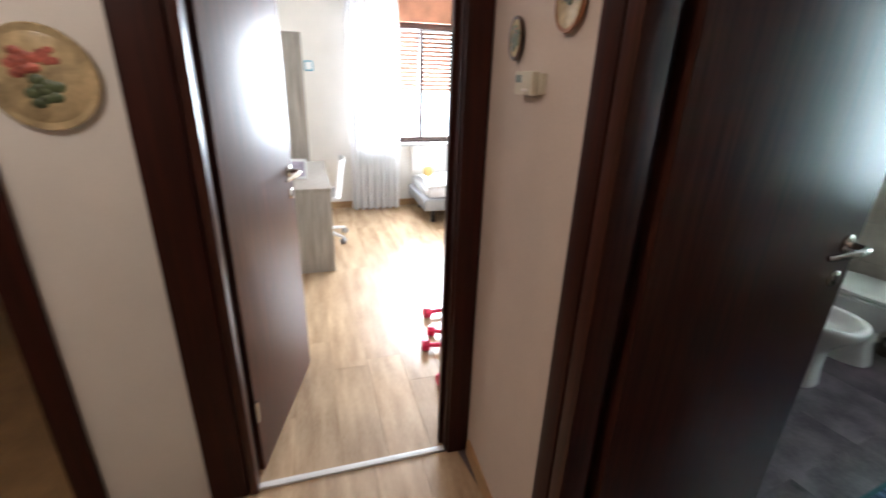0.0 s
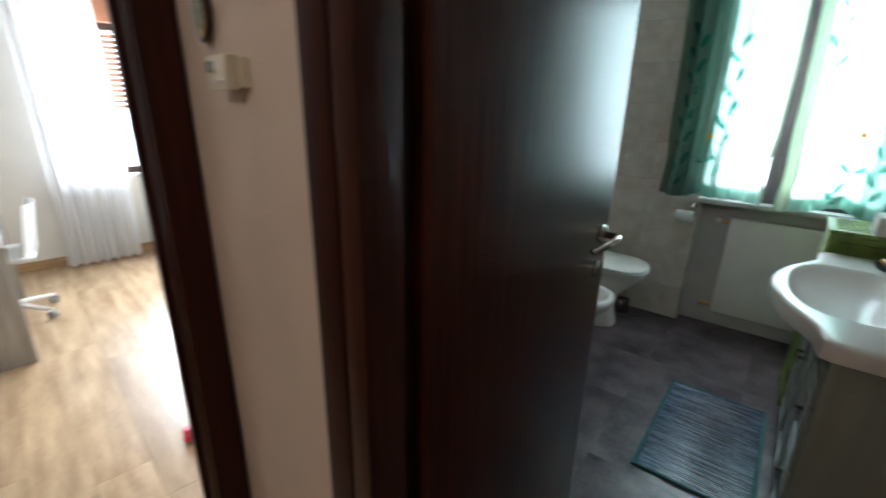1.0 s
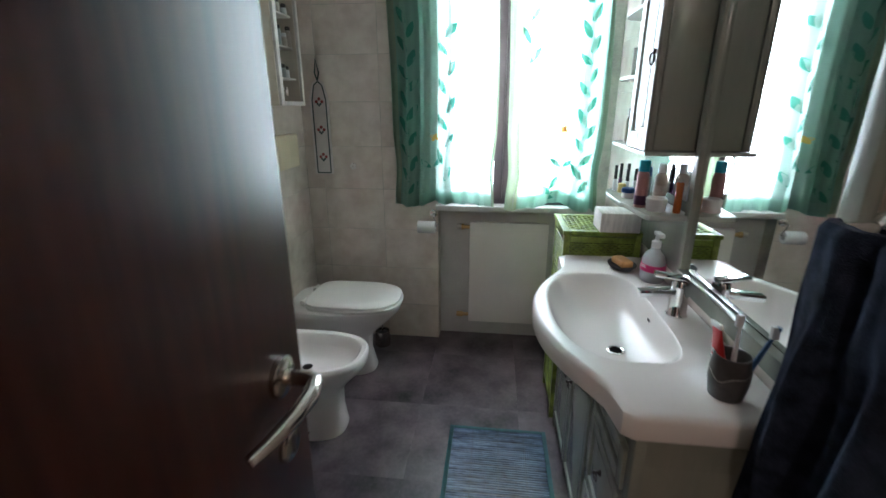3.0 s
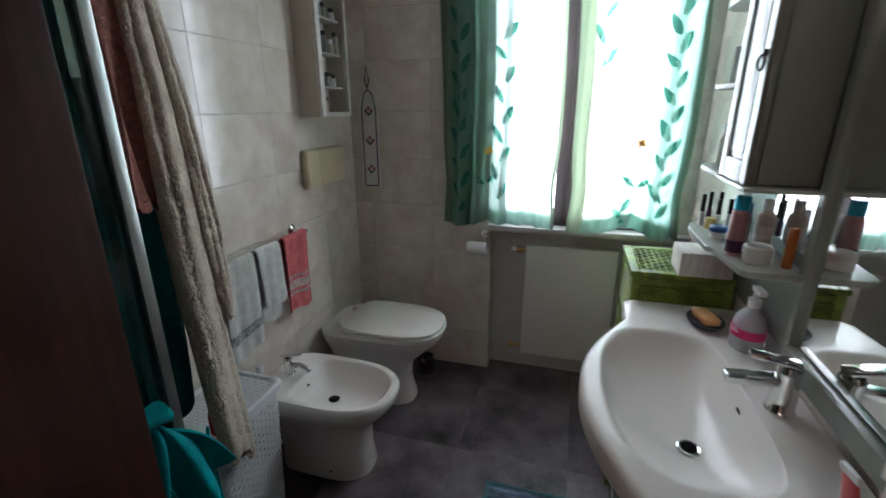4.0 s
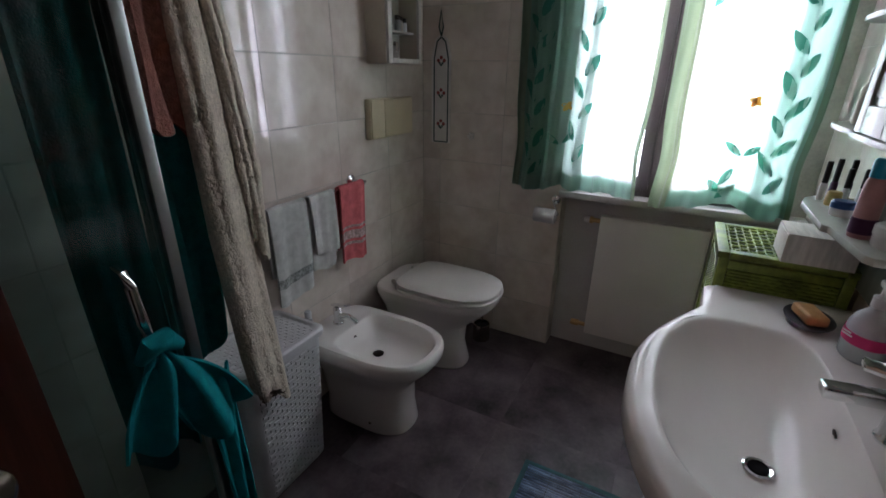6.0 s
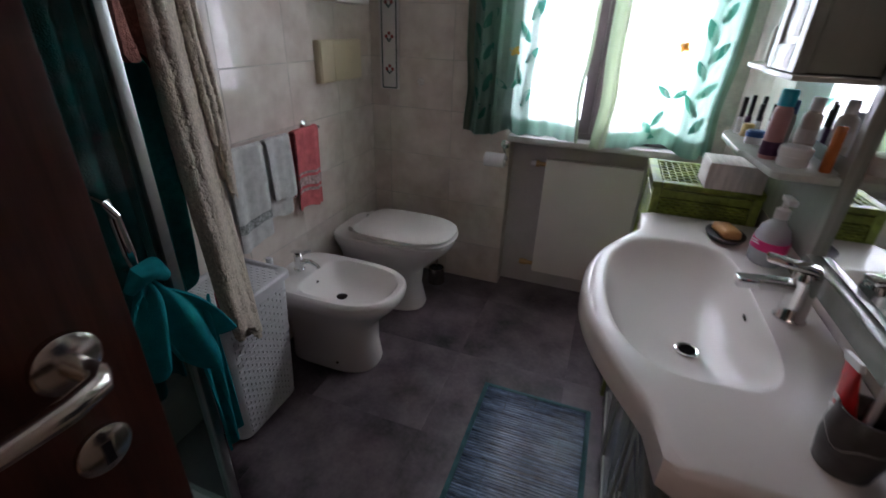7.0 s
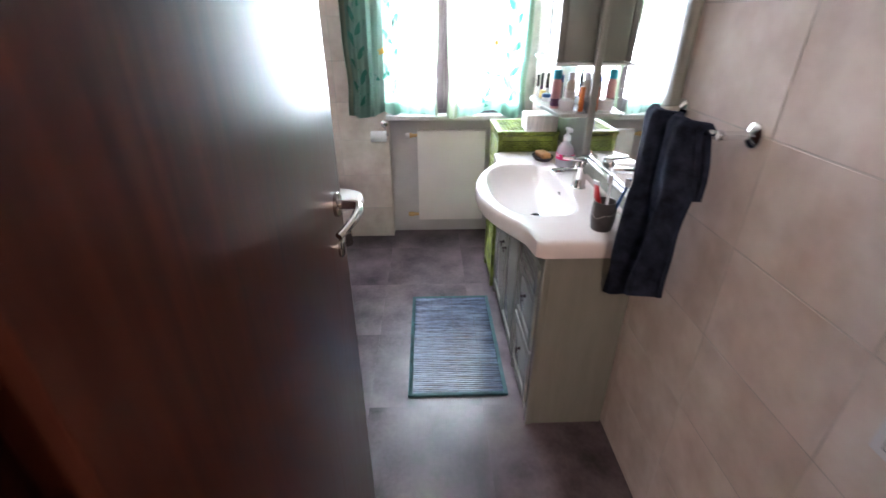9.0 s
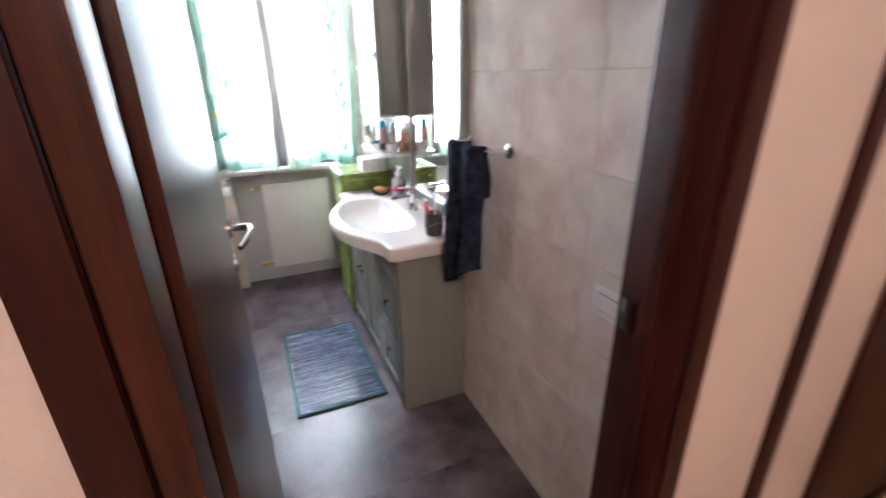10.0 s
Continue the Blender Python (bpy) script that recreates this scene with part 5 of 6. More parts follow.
def radiator():
    t = thing("radiator", "white enamelled panel radiator in the recess below the window", "radiator")
    xa, xb, ya, yb, za, zb = XW + 0.022, XW + 0.085, 0.29, 0.747, 0.114, 0.755
    part("panel", box(xa, xb - 0.02, ya, yb, za, zb, 0.008), RADIATOR, t)
    part("back_panel", box(xb - 0.015, xb, ya + 0.01, yb - 0.01, za + 0.01, zb - 0.01, 0.004), RADIATOR, t)
    part("top_grille", box(xa + 0.045, xb - 0.012, ya + 0.012, yb - 0.012, zb - 0.012, zb - 0.004, 0.002), RADIATOR, t)
    for z, mt in ((zb - 0.035, BRASS), (za + 0.035, BRASS)):
        v = tube([(xa + 0.03, yb - 0.005, z), (xa + 0.03, yb + 0.035, z)], 0.011, 14)
        tube([(xa + 0.03, yb + 0.035, z), (xa + 0.03, yb + 0.05, z)], 0.017, 14, v)
        part("valve", v, mt, t, "brass radiator valve")
        part("valve_cap", turned(lathe([(0.0, 0), (0.016, 0), (0.017, 0.01), (0.014, 0.026), (0.0, 0.028)], n=18), Matrix.Translation((xa + 0.03, yb + 0.05, z)) @ Matrix.Rotation(-math.pi / 2, 4, "X")), WHITEP if z > 0.5 else BRASS, t)
    part("pipe", tube([(xa + 0.03, yb + 0.042, zb - 0.035), (xa + 0.06, yb + 0.042, zb - 0.035), (XW + 0.095, yb + 0.042, zb - 0.035)], 0.008, 10), CHROME, t)


radiator()


def wicker_chest():
    t = thing("wicker_chest", "lime green wicker chest of drawers between vanity and radiator", "chest of drawers")
    xa, xb, ya, yb, h = 2.322, 2.622, 0.012, 0.319, 0.912
    for x0 in (xa, xb - 0.026):
        for y0 in (ya, yb - 0.026):
            part("post", box(x0, x0 + 0.026, y0, y0 + 0.026, 0, h - 0.012, 0.004), WICKER, t)
    # Solid filler, painted dark for the unlit hollow between the strands.
    part("inside", box(xa + 0.012, xb - 0.012, ya + 0.012, yb - 0.014, 0.05, h - 0.03, 0.002), WICKER_SHADE, t)
    for z0 in (0.05, 0.27, 0.49, 0.70, h - 0.045):
        part("rail", box(xa + 0.026, xb - 0.026, yb - 0.022, yb - 0.001, z0, z0 + 0.026, 0.003), WICKER, t)
        part("rail", box(xa + 0.001, xa + 0.022, ya + 0.026, yb - 0.026, z0, z0 + 0.026, 0.003), WICKER, t)
        part("rail", box(xb - 0.022, xb - 0.001, ya + 0.026, yb - 0.026, z0, z0 + 0.026, 0.003), WICKER, t)
    for x0, x1, y0, y1 in ((xa - 0.005, xb + 0.005, yb - 0.024, yb + 0.006), (xa - 0.005, xb + 0.005, ya - 0.005, ya + 0.022), (xa - 0.005, xa + 0.024, ya + 0.022, yb - 0.024), (xb - 0.024, xb + 0.005, ya + 0.022, yb - 0.024)):
        part("top_edge", box(x0, x1, y0, y1, h - 0.014, h + 0.006, 0.005), WICKER, t)
    part("top_base", box(xa + 0.022, xb - 0.022, ya + 0.02, yb - 0.022, h - 0.014, h - 0.006), WICKER_SHADE, t)
    # basket weave: crossing strands
    cane = None
    nx, ny = 15, 13
    for i in range(nx):
        x = xa + 0.030 + i * (xb - xa - 0.06) / (nx - 1)
        pts = [(x, ya + 0.02 + k * (yb - ya - 0.042) / 26, h + 0.001 + 0.0022 * math.cos(math.pi * (k / 2 + i))) for k in range(27)]
        cane = tube(pts, 0.0030, 5, cane)
    for j in range(ny):
        y = ya + 0.030 + j * (yb - ya - 0.06) / (ny - 1)
        pts = [(xa + 0.02 + k * (xb - xa - 0.042) / 30, y, h + 0.001 - 0.0022 * math.cos(math.pi * (k / 2 + j))) for k in range(31)]
        cane = tube(pts, 0.0030, 5, cane)
    tagged(part("top_weave", cane, WICKER, t), kind="stuff")
    for (za, zb) in ((0.08, 0.265), (0.30, 0.485), (0.52, 0.695), (0.73, 0.865)):
        d = part("drawer", box(xa + 0.03, xb - 0.03, yb - 0.022, yb - 0.008, za, zb, 0.003), WICKER_SHADE, t)
        w = None
        for k in range(int((zb - za) / 0.014)):
            z = za + 0.008 + k * 0.014
            pts = [(xa + 0.032 + q * (xb - xa - 0.064) / 24, yb - 0.006 + 0.002 * math.cos(math.pi * (q + k)), z) for q in range(25)]
            w = tube(pts, 0.0045, 5, w)
        tagged(part("weave", w, WICKER, d), kind="stuff")
        for side, xs in (("a", xa + 0.006), ("b", xb - 0.006)):
            w = None
            for k in range(int((zb - za) / 0.0095)):
                z = za + 0.006 + k * 0.0095
                pts = [(xs + 0.002 * math.cos(math.pi * (q + k)), ya + 0.028 + q * (yb - ya - 0.056) / 18, z) for q in range(19)]
                w = tube(pts, 0.0046, 5, w)
            tagged(part("side_weave", w, WICKER, d), kind="stuff")
    bx = thing("storage_box", "small whitewashed slatted box on the wicker chest", "box")
    x0, x1, y0, y1, z0 = 2.308, 2.440, 0.028, 0.184, h + 0.006
    part("box_body", box(x0, x1, y0, y1, z0, z0 + 0.075, 0.003), BOXW, bx)
    for k in range(7):
        y = y0 + 0.004 + k * (y1 - y0 - 0.006) / 7
        part("lid_slat", box(x0 - 0.002, x1 + 0.002, y, y + 0.0215, z0 + 0.075, z0 + 0.079, 0.001), BOXW, bx)


wicker_chest()


def straw_mat():
    t = thing("bath_mat", "blue-grey straw mat with teal binding on the bathroom floor", "mat")
    xa, xb, ya, yb = 1.463, 2.208, 0.347, 0.774
    part("backing", box(xa + 0.01, xb - 0.01, ya + 0.01, yb - 0.01, 0.0, 0.0045), MATBASE, t)
    r = random.Random(9)
    n = 62
    me = None
    for k in range(n):
        x = xa + 0.018 + k * (xb - xa - 0.036) / (n - 1)
        q = [(x + r.uniform(-0.0008, 0.0008), ya + 0.012, 0.006), (x + r.uniform(-0.001, 0.001), (ya + yb) / 2, 0.0066 + r.uniform(-0.001, 0.0012)), (x, yb - 0.012, 0.006)]
        part("straw", tube(q, 0.0042, 6, radii=[0.0042 * r.uniform(0.8, 1.1)] * 3), MATSTRAW, t)
    for q in (box(xa, xb, ya, ya + 0.018, 0, 0.0115, 0.003), box(xa, xb, yb - 0.018, yb, 0, 0.0115, 0.003), box(xa, xa + 0.016, ya + 0.018, yb - 0.018, 0, 0.0115, 0.003), box(xb - 0.016, xb, ya + 0.018, yb - 0.018, 0, 0.0115, 0.003)):
        part("binding", q, MATEDGE, t, "teal cotton binding")
    for y in (ya + 0.10, ya + 0.21, ya + 0.32):
        part("stitch_line", box(xa + 0.016, xb - 0.016, y, y + 0.0014, 0.0105, 0.0114), MATBASE, t)


straw_mat()


def shower():
    t = thing("shower_enclosure", "glass shower enclosure with bright aluminium profiles", "shower")
    yf, xe = 1.285, 1.375
    tray = box(XD1 + 0.004, xe + 0.015, yf - 0.02, YL - 0.003, 0.0, 0.075, 0.008)
    part("tray", tray, CERAMIC, t, "white shower tray")
    part("corner_profile", box(xe - 0.014, xe + 0.010, yf - 0.012, yf + 0.016, 0.075, 1.95, 0.005), PROFILE, t)
    part("wall_profile", box(XD1 + 0.004, XD1 + 0.03, yf - 0.012, yf + 0.012, 0.075, 1.95, 0.004), PROFILE, t)
    part("top_rail", box(XD1 + 0.03, xe - 0.014, yf - 0.012, yf + 0.012, 1.92, 1.95, 0.004), PROFILE, t)
    part("side_top_rail", box(xe - 0.012, xe + 0.012, yf + 0.018, YL - 0.003, 1.92, 1.95, 0.004), PROFILE, t)
    part("bottom_rail", box(XD1 + 0.03, xe - 0.014, yf - 0.012, yf + 0.012, 0.075, 0.10, 0.004), PROFILE, t)
    part("glass_door", box(XD1 + 0.03, xe - 0.014, yf - 0.003, yf + 0.003, 0.10, 1.92), SHOWERGLASS, t, "clear glass door")
    part("glass_side", box(xe - 0.003, xe + 0.003, yf + 0.018, YL - 0.004, 0.075, 1.92), SHOWERGLASS, t, "clear glass side panel")
    hx = xe - 0.100
    h = tube([(hx, yf - 0.004, 1.06), (hx, yf - 0.03, 1.055), (hx, yf - 0.038, 1.03), (hx + 0.006, yf - 0.038, 0.96), (hx + 0.012, yf - 0.03, 0.92), (hx + 0.012, yf - 0.004, 0.915)], 0.008, 12, radii=[0.007, 0.008, 0.010, 0.011, 0.008, 0.007])
    part("door_handle", h, CHROME, t, "chrome bow handle")
    inn = thing("shower_shelf", "chrome bar with shower head inside the enclosure", "shower fitting")
    part("riser", tube([(0.75, YL - 0.03, 0.95), (0.75, YL - 0.03, 1.9)], 0.009, 12), CHROME, inn)
    part("mount", tube([(0.75, YL - 0.001, 1.0), (0.75, YL - 0.03, 1.0)], 0.012, 12), CHROME, inn)
    part("shower_head", turned(lathe([(0.0, 0), (0.04, 0), (0.042, 0.008), (0.02, 0.022), (0.010, 0.03), (0.0, 0.03)], n=24), Matrix.Translation((0.75, YL - 0.09, 1.78)) @ Matrix.Rotation(radians(-30), 4, "X")), CHROME, inn)
    part("head_arm", tube([(0.75, YL - 0.03, 1.80), (0.75, YL - 0.085, 1.81)], 0.010, 12), CHROME, inn)
    return xe, yf


SX, SY = shower()


def drape(name, label, poly, z0, z1, folds, depth, material, seed, thick=0.010, flare=0.0, lean=(0, 0), hem=0.0, band=None):
    """A cloth hung from above along the plan line poly[0] to poly[1]."""
    r = random.Random(seed)
    ph = [r.uniform(0, 6.28) for _ in range(5)]
    a, b = Vector(poly[0]), Vector(poly[1])
    d = b - a
    nrm = Vector((d.y, -d.x)).normalized()

    def fn(u, v):
        k = 1 - v
        p = a + d * (0.5 + (u - 0.5) * (1 + flare * k) + 0.03 * math.sin(4 * k + ph[0])) + nrm * (depth * (0.55 + 0.45 * k) * (math.sin(folds * 6.28 * u + ph[1] + 1.5 * math.sin(2.5 * k + ph[2])) + 0.35 * math.sin(folds * 15 * u + ph[3] + 4 * k)))
        p = p + Vector(lean) * k
        return (p.x, p.y, z0 + (z1 - z0) * v + hem * k * (u - 0.5) + 0.02 * k * math.sin(9 * u + ph[4]))
    t = thing(name, label, "towel")
    part("cloth", sheet(fn, 56, 70, thick), material, t)
    if band:
        part("hem", sheet(lambda u, v: fn(u, band[0] + (band[1] - band[0]) * v), 56, 4, thick + 0.004), material, t)
    return t


drape("bath_towel", "brown terry towel hanging over the shower enclosure", ((SX + 0.020, SY + 0.025), (SX + 0.190, SY + 0.105)), 1.26, 1.97, 1.2, 0.018, BROWN, 41, band=(0.0, 0.03), hem=-0.05)


def along(rows, z):
    """Value at height z from rows of (height, value), highest first."""
    for (za, a), (zb, b) in zip(rows, rows[1:]):
        if z >= zb:
            f = min(1.0, (za - z) / (za - zb))
            return a + (b - a) * f
    return rows[-1][1]


def beige_towel():
    """A long bath towel gathered into two thick rolls, the outer one ending higher up."""
    t = thing("bath_towel", "long beige terry towel hanging over the shower enclosure", "towel")

    def roll(left, right, z0, z1, y, depth, hem, seed):
        ph = random.Random(seed).uniform(0, 6.28)

        def fn(u, v):
            z = z0 + (z1 - z0) * v
            k = 1 - v
            xl, xr = along(left, z), along(right, z)
            q = min(max(u, 0.0), 1.0)
            bulge = max(0.0, math.sin(math.pi * q)) ** 0.55
            p = Vector((xl + (xr - xl) * u, y + 0.35 * (u - 0.5) * (xr - xl), 0))
            crease = 0.006 * math.sin(9 * u + 5 * k + ph) * (0.3 + k) + 0.004 * math.sin(17 * u - 3 * k + ph)
            at = Vector((p.x, p.y, z))
            rough = 0.0040 * noise.noise(at * 130) + 0.006 * noise.noise(at * 26)
            out = depth * bulge + crease + rough
            return (p.x - 0.5 * out, p.y - 0.85 * out, z + hem * k ** 6 * (u - 0.5) - 0.012 * k ** 4 * math.sin(7 * u + ph))
        return fn
    inner = roll(((1.97, 1.485), (1.64, 1.497), (1.28, 1.503), (1.02, 1.505), (0.66, 1.525), (0.5, 1.540)), ((1.97, 1.552), (1.65, 1.574), (1.44, 1.606), (1.08, 1.634), (0.90, 1.652), (0.55, 1.682)), 0.545, 1.97, 1.375, 0.042, -0.12, 1)
    outer = roll(((1.97, 1.545), (1.65, 1.568), (1.44, 1.600), (1.08, 1.624), (0.93, 1.640)), ((1.97, 1.592), (1.65, 1.620), (1.44, 1.664), (1.15, 1.700), (0.96, 1.688)), 0.935, 1.97, 1.392, 0.036, -0.06, 5)
    behind = roll(((1.96, 1.50), (1.0, 1.53), (0.5, 1.575)), ((1.96, 1.56), (1.0, 1.64), (0.62, 1.688), (0.47, 1.712)), 0.475, 1.96, 1.405, 0.012, -0.10, 8)
    part("cloth", sheet(inner, 60, 190, 0.012), BEIGE, t)
    part("outer_fold", sheet(outer, 44, 150, 0.012), BEIGE, t)
    part("inner_layer", sheet(behind, 40, 110, 0.010), BEIGE, t)


beige_towel()
drape("bath_towel", "teal towel hanging behind the beige one at the shower", ((SX + 0.025, SY + 0.10), (SX + 0.17, SY + 0.15)), 0.72, 1.50, 1.5, 0.016, TEALTOWEL, 43)
drape("bath_towel", "teal towel hanging inside the glass shower", ((SX - 0.135, SY + 0.030), (SX - 0.016, SY + 0.030)), 0.60, 1.90, 1.3, 0.012, TEALTOWEL, 44)


def cloth_on_handle():
    t = thing("cleaning_cloth", "bright teal microfibre cloth threaded through the shower handle", "cloth")
    r = random.Random(2)
    hx, hy, hz = SX - 0.092, SY - 0.045, 0.925

    def wing(x1, z1, y1, w, ph):
        def fn(u, v):
            k = max(0.0, 1 - v)
            s = math.sin(math.pi * min(1.0, 1.15 * k) * 0.5)
            x = hx + (x1 - hx) * k + (u - 0.5) * w * (0.22 + 0.9 * s)
            y = hy + (y1 - hy) * k - 0.016 * math.sin(9 * u + ph + 2 * k) * (0.5 + k)
            z = hz + (z1 - hz) * k ** 1.1 - 0.05 * abs(u - 0.5) * 2 * (1 - s) + 0.035 * (u - 0.5) * k - 0.035 * k * math.sin(math.pi * u) + 0.012 * k * math.sin(9 * u + ph)
            return (x, y, z)
        return fn
    part("left_fall", sheet(wing(hx - 0.040, 0.750, hy - 0.015, 0.11, 0.4), 30, 30, 0.006), TEAL, t)
    part("right_fall", sheet(wing(hx + 0.098, 0.690, hy - 0.010, 0.11, 2.2), 30, 30, 0.006), TEAL, t)

    def tail(u, v):
        k = 1 - v
        return (hx + 0.105 + 0.012 * k + (u - 0.5) * (0.075 - 0.03 * k), hy + 0.012 - 0.008 * math.sin(11 * u + 3 * k), 0.36 + 0.40 * v + 0.05 * (u - 0.5))
    part("long_tail", sheet(tail, 16, 30, 0.006), TEAL, t)
    part("knot", tube([(hx - 0.03, hy - 0.004, hz - 0.03), (hx - 0.012, hy - 0.02, hz), (hx + 0.012, hy - 0.02, hz + 0.002), (hx + 0.04, hy - 0.006, hz - 0.03)], 0.018, 14, radii=[0.010, 0.020, 0.021, 0.012]), TEAL, t)


cloth_on_handle()
plain("sponge", box(1.585, 1.64, 1.40, 1.45, 0.575, 0.66, 0.02, seg=3), DUMB, "small crimson sponge hanging beside the beige towel", "sponge")


def switch_plate():
    t = thing("light_switch", "white three-module switch plate on the tiled wall by the door", "switch")
    xa, xb, za, zb = 0.410, 0.530, 0.864, 0.944
    part("plate", box(xa, xb, 0.0, 0.011, za, zb, 0.003), WHITEP, t)
    # Grey sheet gives the shade between modules as a colour.
    part("insert", box(xa + 0.018, xb - 0.018, 0.010, 0.0115, za + 0.014, zb - 0.014), GREYBOTTLE, t, "grey insert standing in for shade in the gaps round the rocker modules")
    for k in range(3):
        x = xa + 0.022 + k * 0.0265
        part("module", box(x, x + 0.0235, 0.011, 0.016 if k < 2 else 0.013, za + 0.018, zb - 0.018, 0.002), PLASTIC, t)


switch_plate()

# ---- hall things ----


def thermostat():
    t = thing("thermostat", "beige wall thermostat with a small grey display", "thermostat", N)
    part("base", box(-0.014, 0.0, 0.214, 0.318, 1.428, 1.474, 0.004), BEIGEP, t)
    part("cover", box(-0.034, -0.013, 0.224, 0.322, 1.424, 1.478, 0.006), BEIGEP, t)
    part("display", box(-0.0355, -0.033, 0.278, 0.312, 1.452, 1.469, 0.001), SCREEN, t, "small grey display")
    for k in range(2):
        part("button", box(-0.0365, -0.033, 0.24 + 0.02 * k, 0.252 + 0.02 * k, 1.433, 1.439, 0.001), PLASTIC, t)


thermostat()


def wall_plate(name, label, m, r, face, rim, flowers, sx=1.0, seed=0):
    """A round or oval plate; local z points away from the wall."""
    t = thing(name, label, "wall plate", m)
    part("plate", lathe([(0.0, 0.0), (r * 0.6, 0.0), (r * 0.95, 0.008), (r, 0.012), (r * 0.98, 0.017), (r * 0.85, 0.015), (0.0, 0.010)], n=44, sx=sx), rim, t)
    part("painted_face", lathe([(0.0, 0.0105), (r * 0.84, 0.0152), (r * 0.82, 0.0165), (0.0, 0.0125)], n=44, sx=sx), face, t)
    q = random.Random(seed)
    for mt, cx, cy, s, k in flowers:
        for i in range(k):
            a = i * 2.4
            rr = s * 0.55 * (i / k) ** 0.5
            part("painted_petal" if mt is FLOWER else "painted_leaf", lathe([(0.0, 0.0), (s * 0.32, 0.0), (s * 0.26, 0.0022), (0.0, 0.003)], ((cx + rr * math.cos(a)) * sx, cy + rr * math.sin(a), 0.0142), 12, sx=1.0, sy=0.7), mt, t)


wall_plate("decorative_plate", "small oval dark plate with painted flowers over the thermostat", N @ Matrix.Translation((0, 0.385, 1.555)) @ Matrix.Rotation(math.pi / 2, 4, "Z") @ Matrix.Rotation(math.pi / 2, 4, "X") @ Matrix.Rotation(math.pi, 4, "Y"), 0.052, PLATEFACE, PLATEDARK,
           ((FOLIAGE, 0.0, 0.0, 0.05, 9), (FLOWER, 0.0, 0.012, 0.022, 4)), 0.72, 1)
wall_plate("decorative_plate", "round wooden plate with a pale painted centre on the hall wall", N @ Matrix.Translation((0, 0.125, 1.605)) @ Matrix.Rotation(math.pi / 2, 4, "Z") @ Matrix.Rotation(math.pi / 2, 4, "X") @ Matrix.Rotation(math.pi, 4, "Y"), 0.057, PLATEFACE, PLATEWOOD, ((FOLIAGE, 0, 0.01, 0.03, 5),), 1.0, 2)
wall_plate("decorative_plate", "large straw-coloured plate with painted roses beside the bedroom door", BD @ Matrix.Translation((-1.128, 0.0, 1.427)) @ Matrix.Rotation(math.pi / 2, 4, "X"), 0.120, PLATEFACE, PLATEFACE,
           ((FLOWER, -0.03, 0.035, 0.055, 9), (FLOWER, 0.02, 0.05, 0.04, 6), (FOLIAGE, 0.0, -0.03, 0.06, 9)), 1.0, 3)
hl = thing("ceiling_lamp", "opal glass ceiling lamp lit warm in the hall", "lamp")
part("rose", lathe([(0.0, 0.0), (0.09, 0.0), (0.09, -0.02), (0.0, -0.025)], (-1.3, 0.75, ZC), 28), STEEL, hl)
gl = part("shade", lathe([(0.085, -0.022), (0.14, -0.05), (0.16, -0.09), (0.13, -0.135), (0.06, -0.16), (0.0, -0.165)], (-1.3, 0.75, ZC), 32), BULB, hl, "glowing opal glass shade")

# ---- bedroom things ----


def desk():
    t = thing("desk", "grey-washed oak desk along the bedroom wall", "desk", B)
    ua, ub, va, vb = -1.14, -0.433, 1.99, 3.13
    part("top", box(ua, ub, va, vb, 0.662, 0.69, 0.003), GREYOAK, t)
    part("end_panel", box(ua, ub - 0.004, va + 0.01, va + 0.035, 0, 0.661, 0.003), GREYOAK, t)
    part("end_panel", box(ua, ub - 0.004, vb - 0.035, vb - 0.01, 0, 0.661, 0.003), GREYOAK, t)
    part("modesty_panel", box(ua + 0.02, ua + 0.04, va + 0.036, vb - 0.036, 0.3, 0.661, 0.003), GREYOAK, t)
    p = thing("wall_panel", "tall grey-washed oak panel standing behind the desk", "shelf", B)
    part("side_board", box(-1.14, -0.565, 3.135, 3.165, 0.0, 1.83, 0.003), GREYOAK, p)
    part("shelf_board", box(-1.14, -0.80, 2.78, 3.134, 1.80, 1.83, 0.003), GREYOAK, p)
    f = thing("framed_photo", "white framed card standing on the desk", "picture frame", B)
    part("frame", turned(box(-0.07, 0.07, -0.006, 0.006, 0, 0.16, 0.003), Matrix.Translation((-0.67, 2.36, 0.691)) @ Matrix.Rotation(radians(-12), 4, "Z")), WHITEP, f)
    part("picture", turned(box(-0.055, 0.055, -0.0085, -0.006, 0.02, 0.14), Matrix.Translation((-0.67, 2.36, 0.691)) @ Matrix.Rotation(radians(-12), 4, "Z")), LILAC, f)
    c = thing("clip_lamp", "small turquoise and white clip lamp on the wall panel", "lamp", B)
    part("head", box(-0.555, -0.475, 3.14, 3.17, 1.51, 1.60, 0.012), CYANP, c)
    part("bezel", box(-0.545, -0.485, 3.132, 3.141, 1.52, 1.59, 0.006), WHITEP, c)


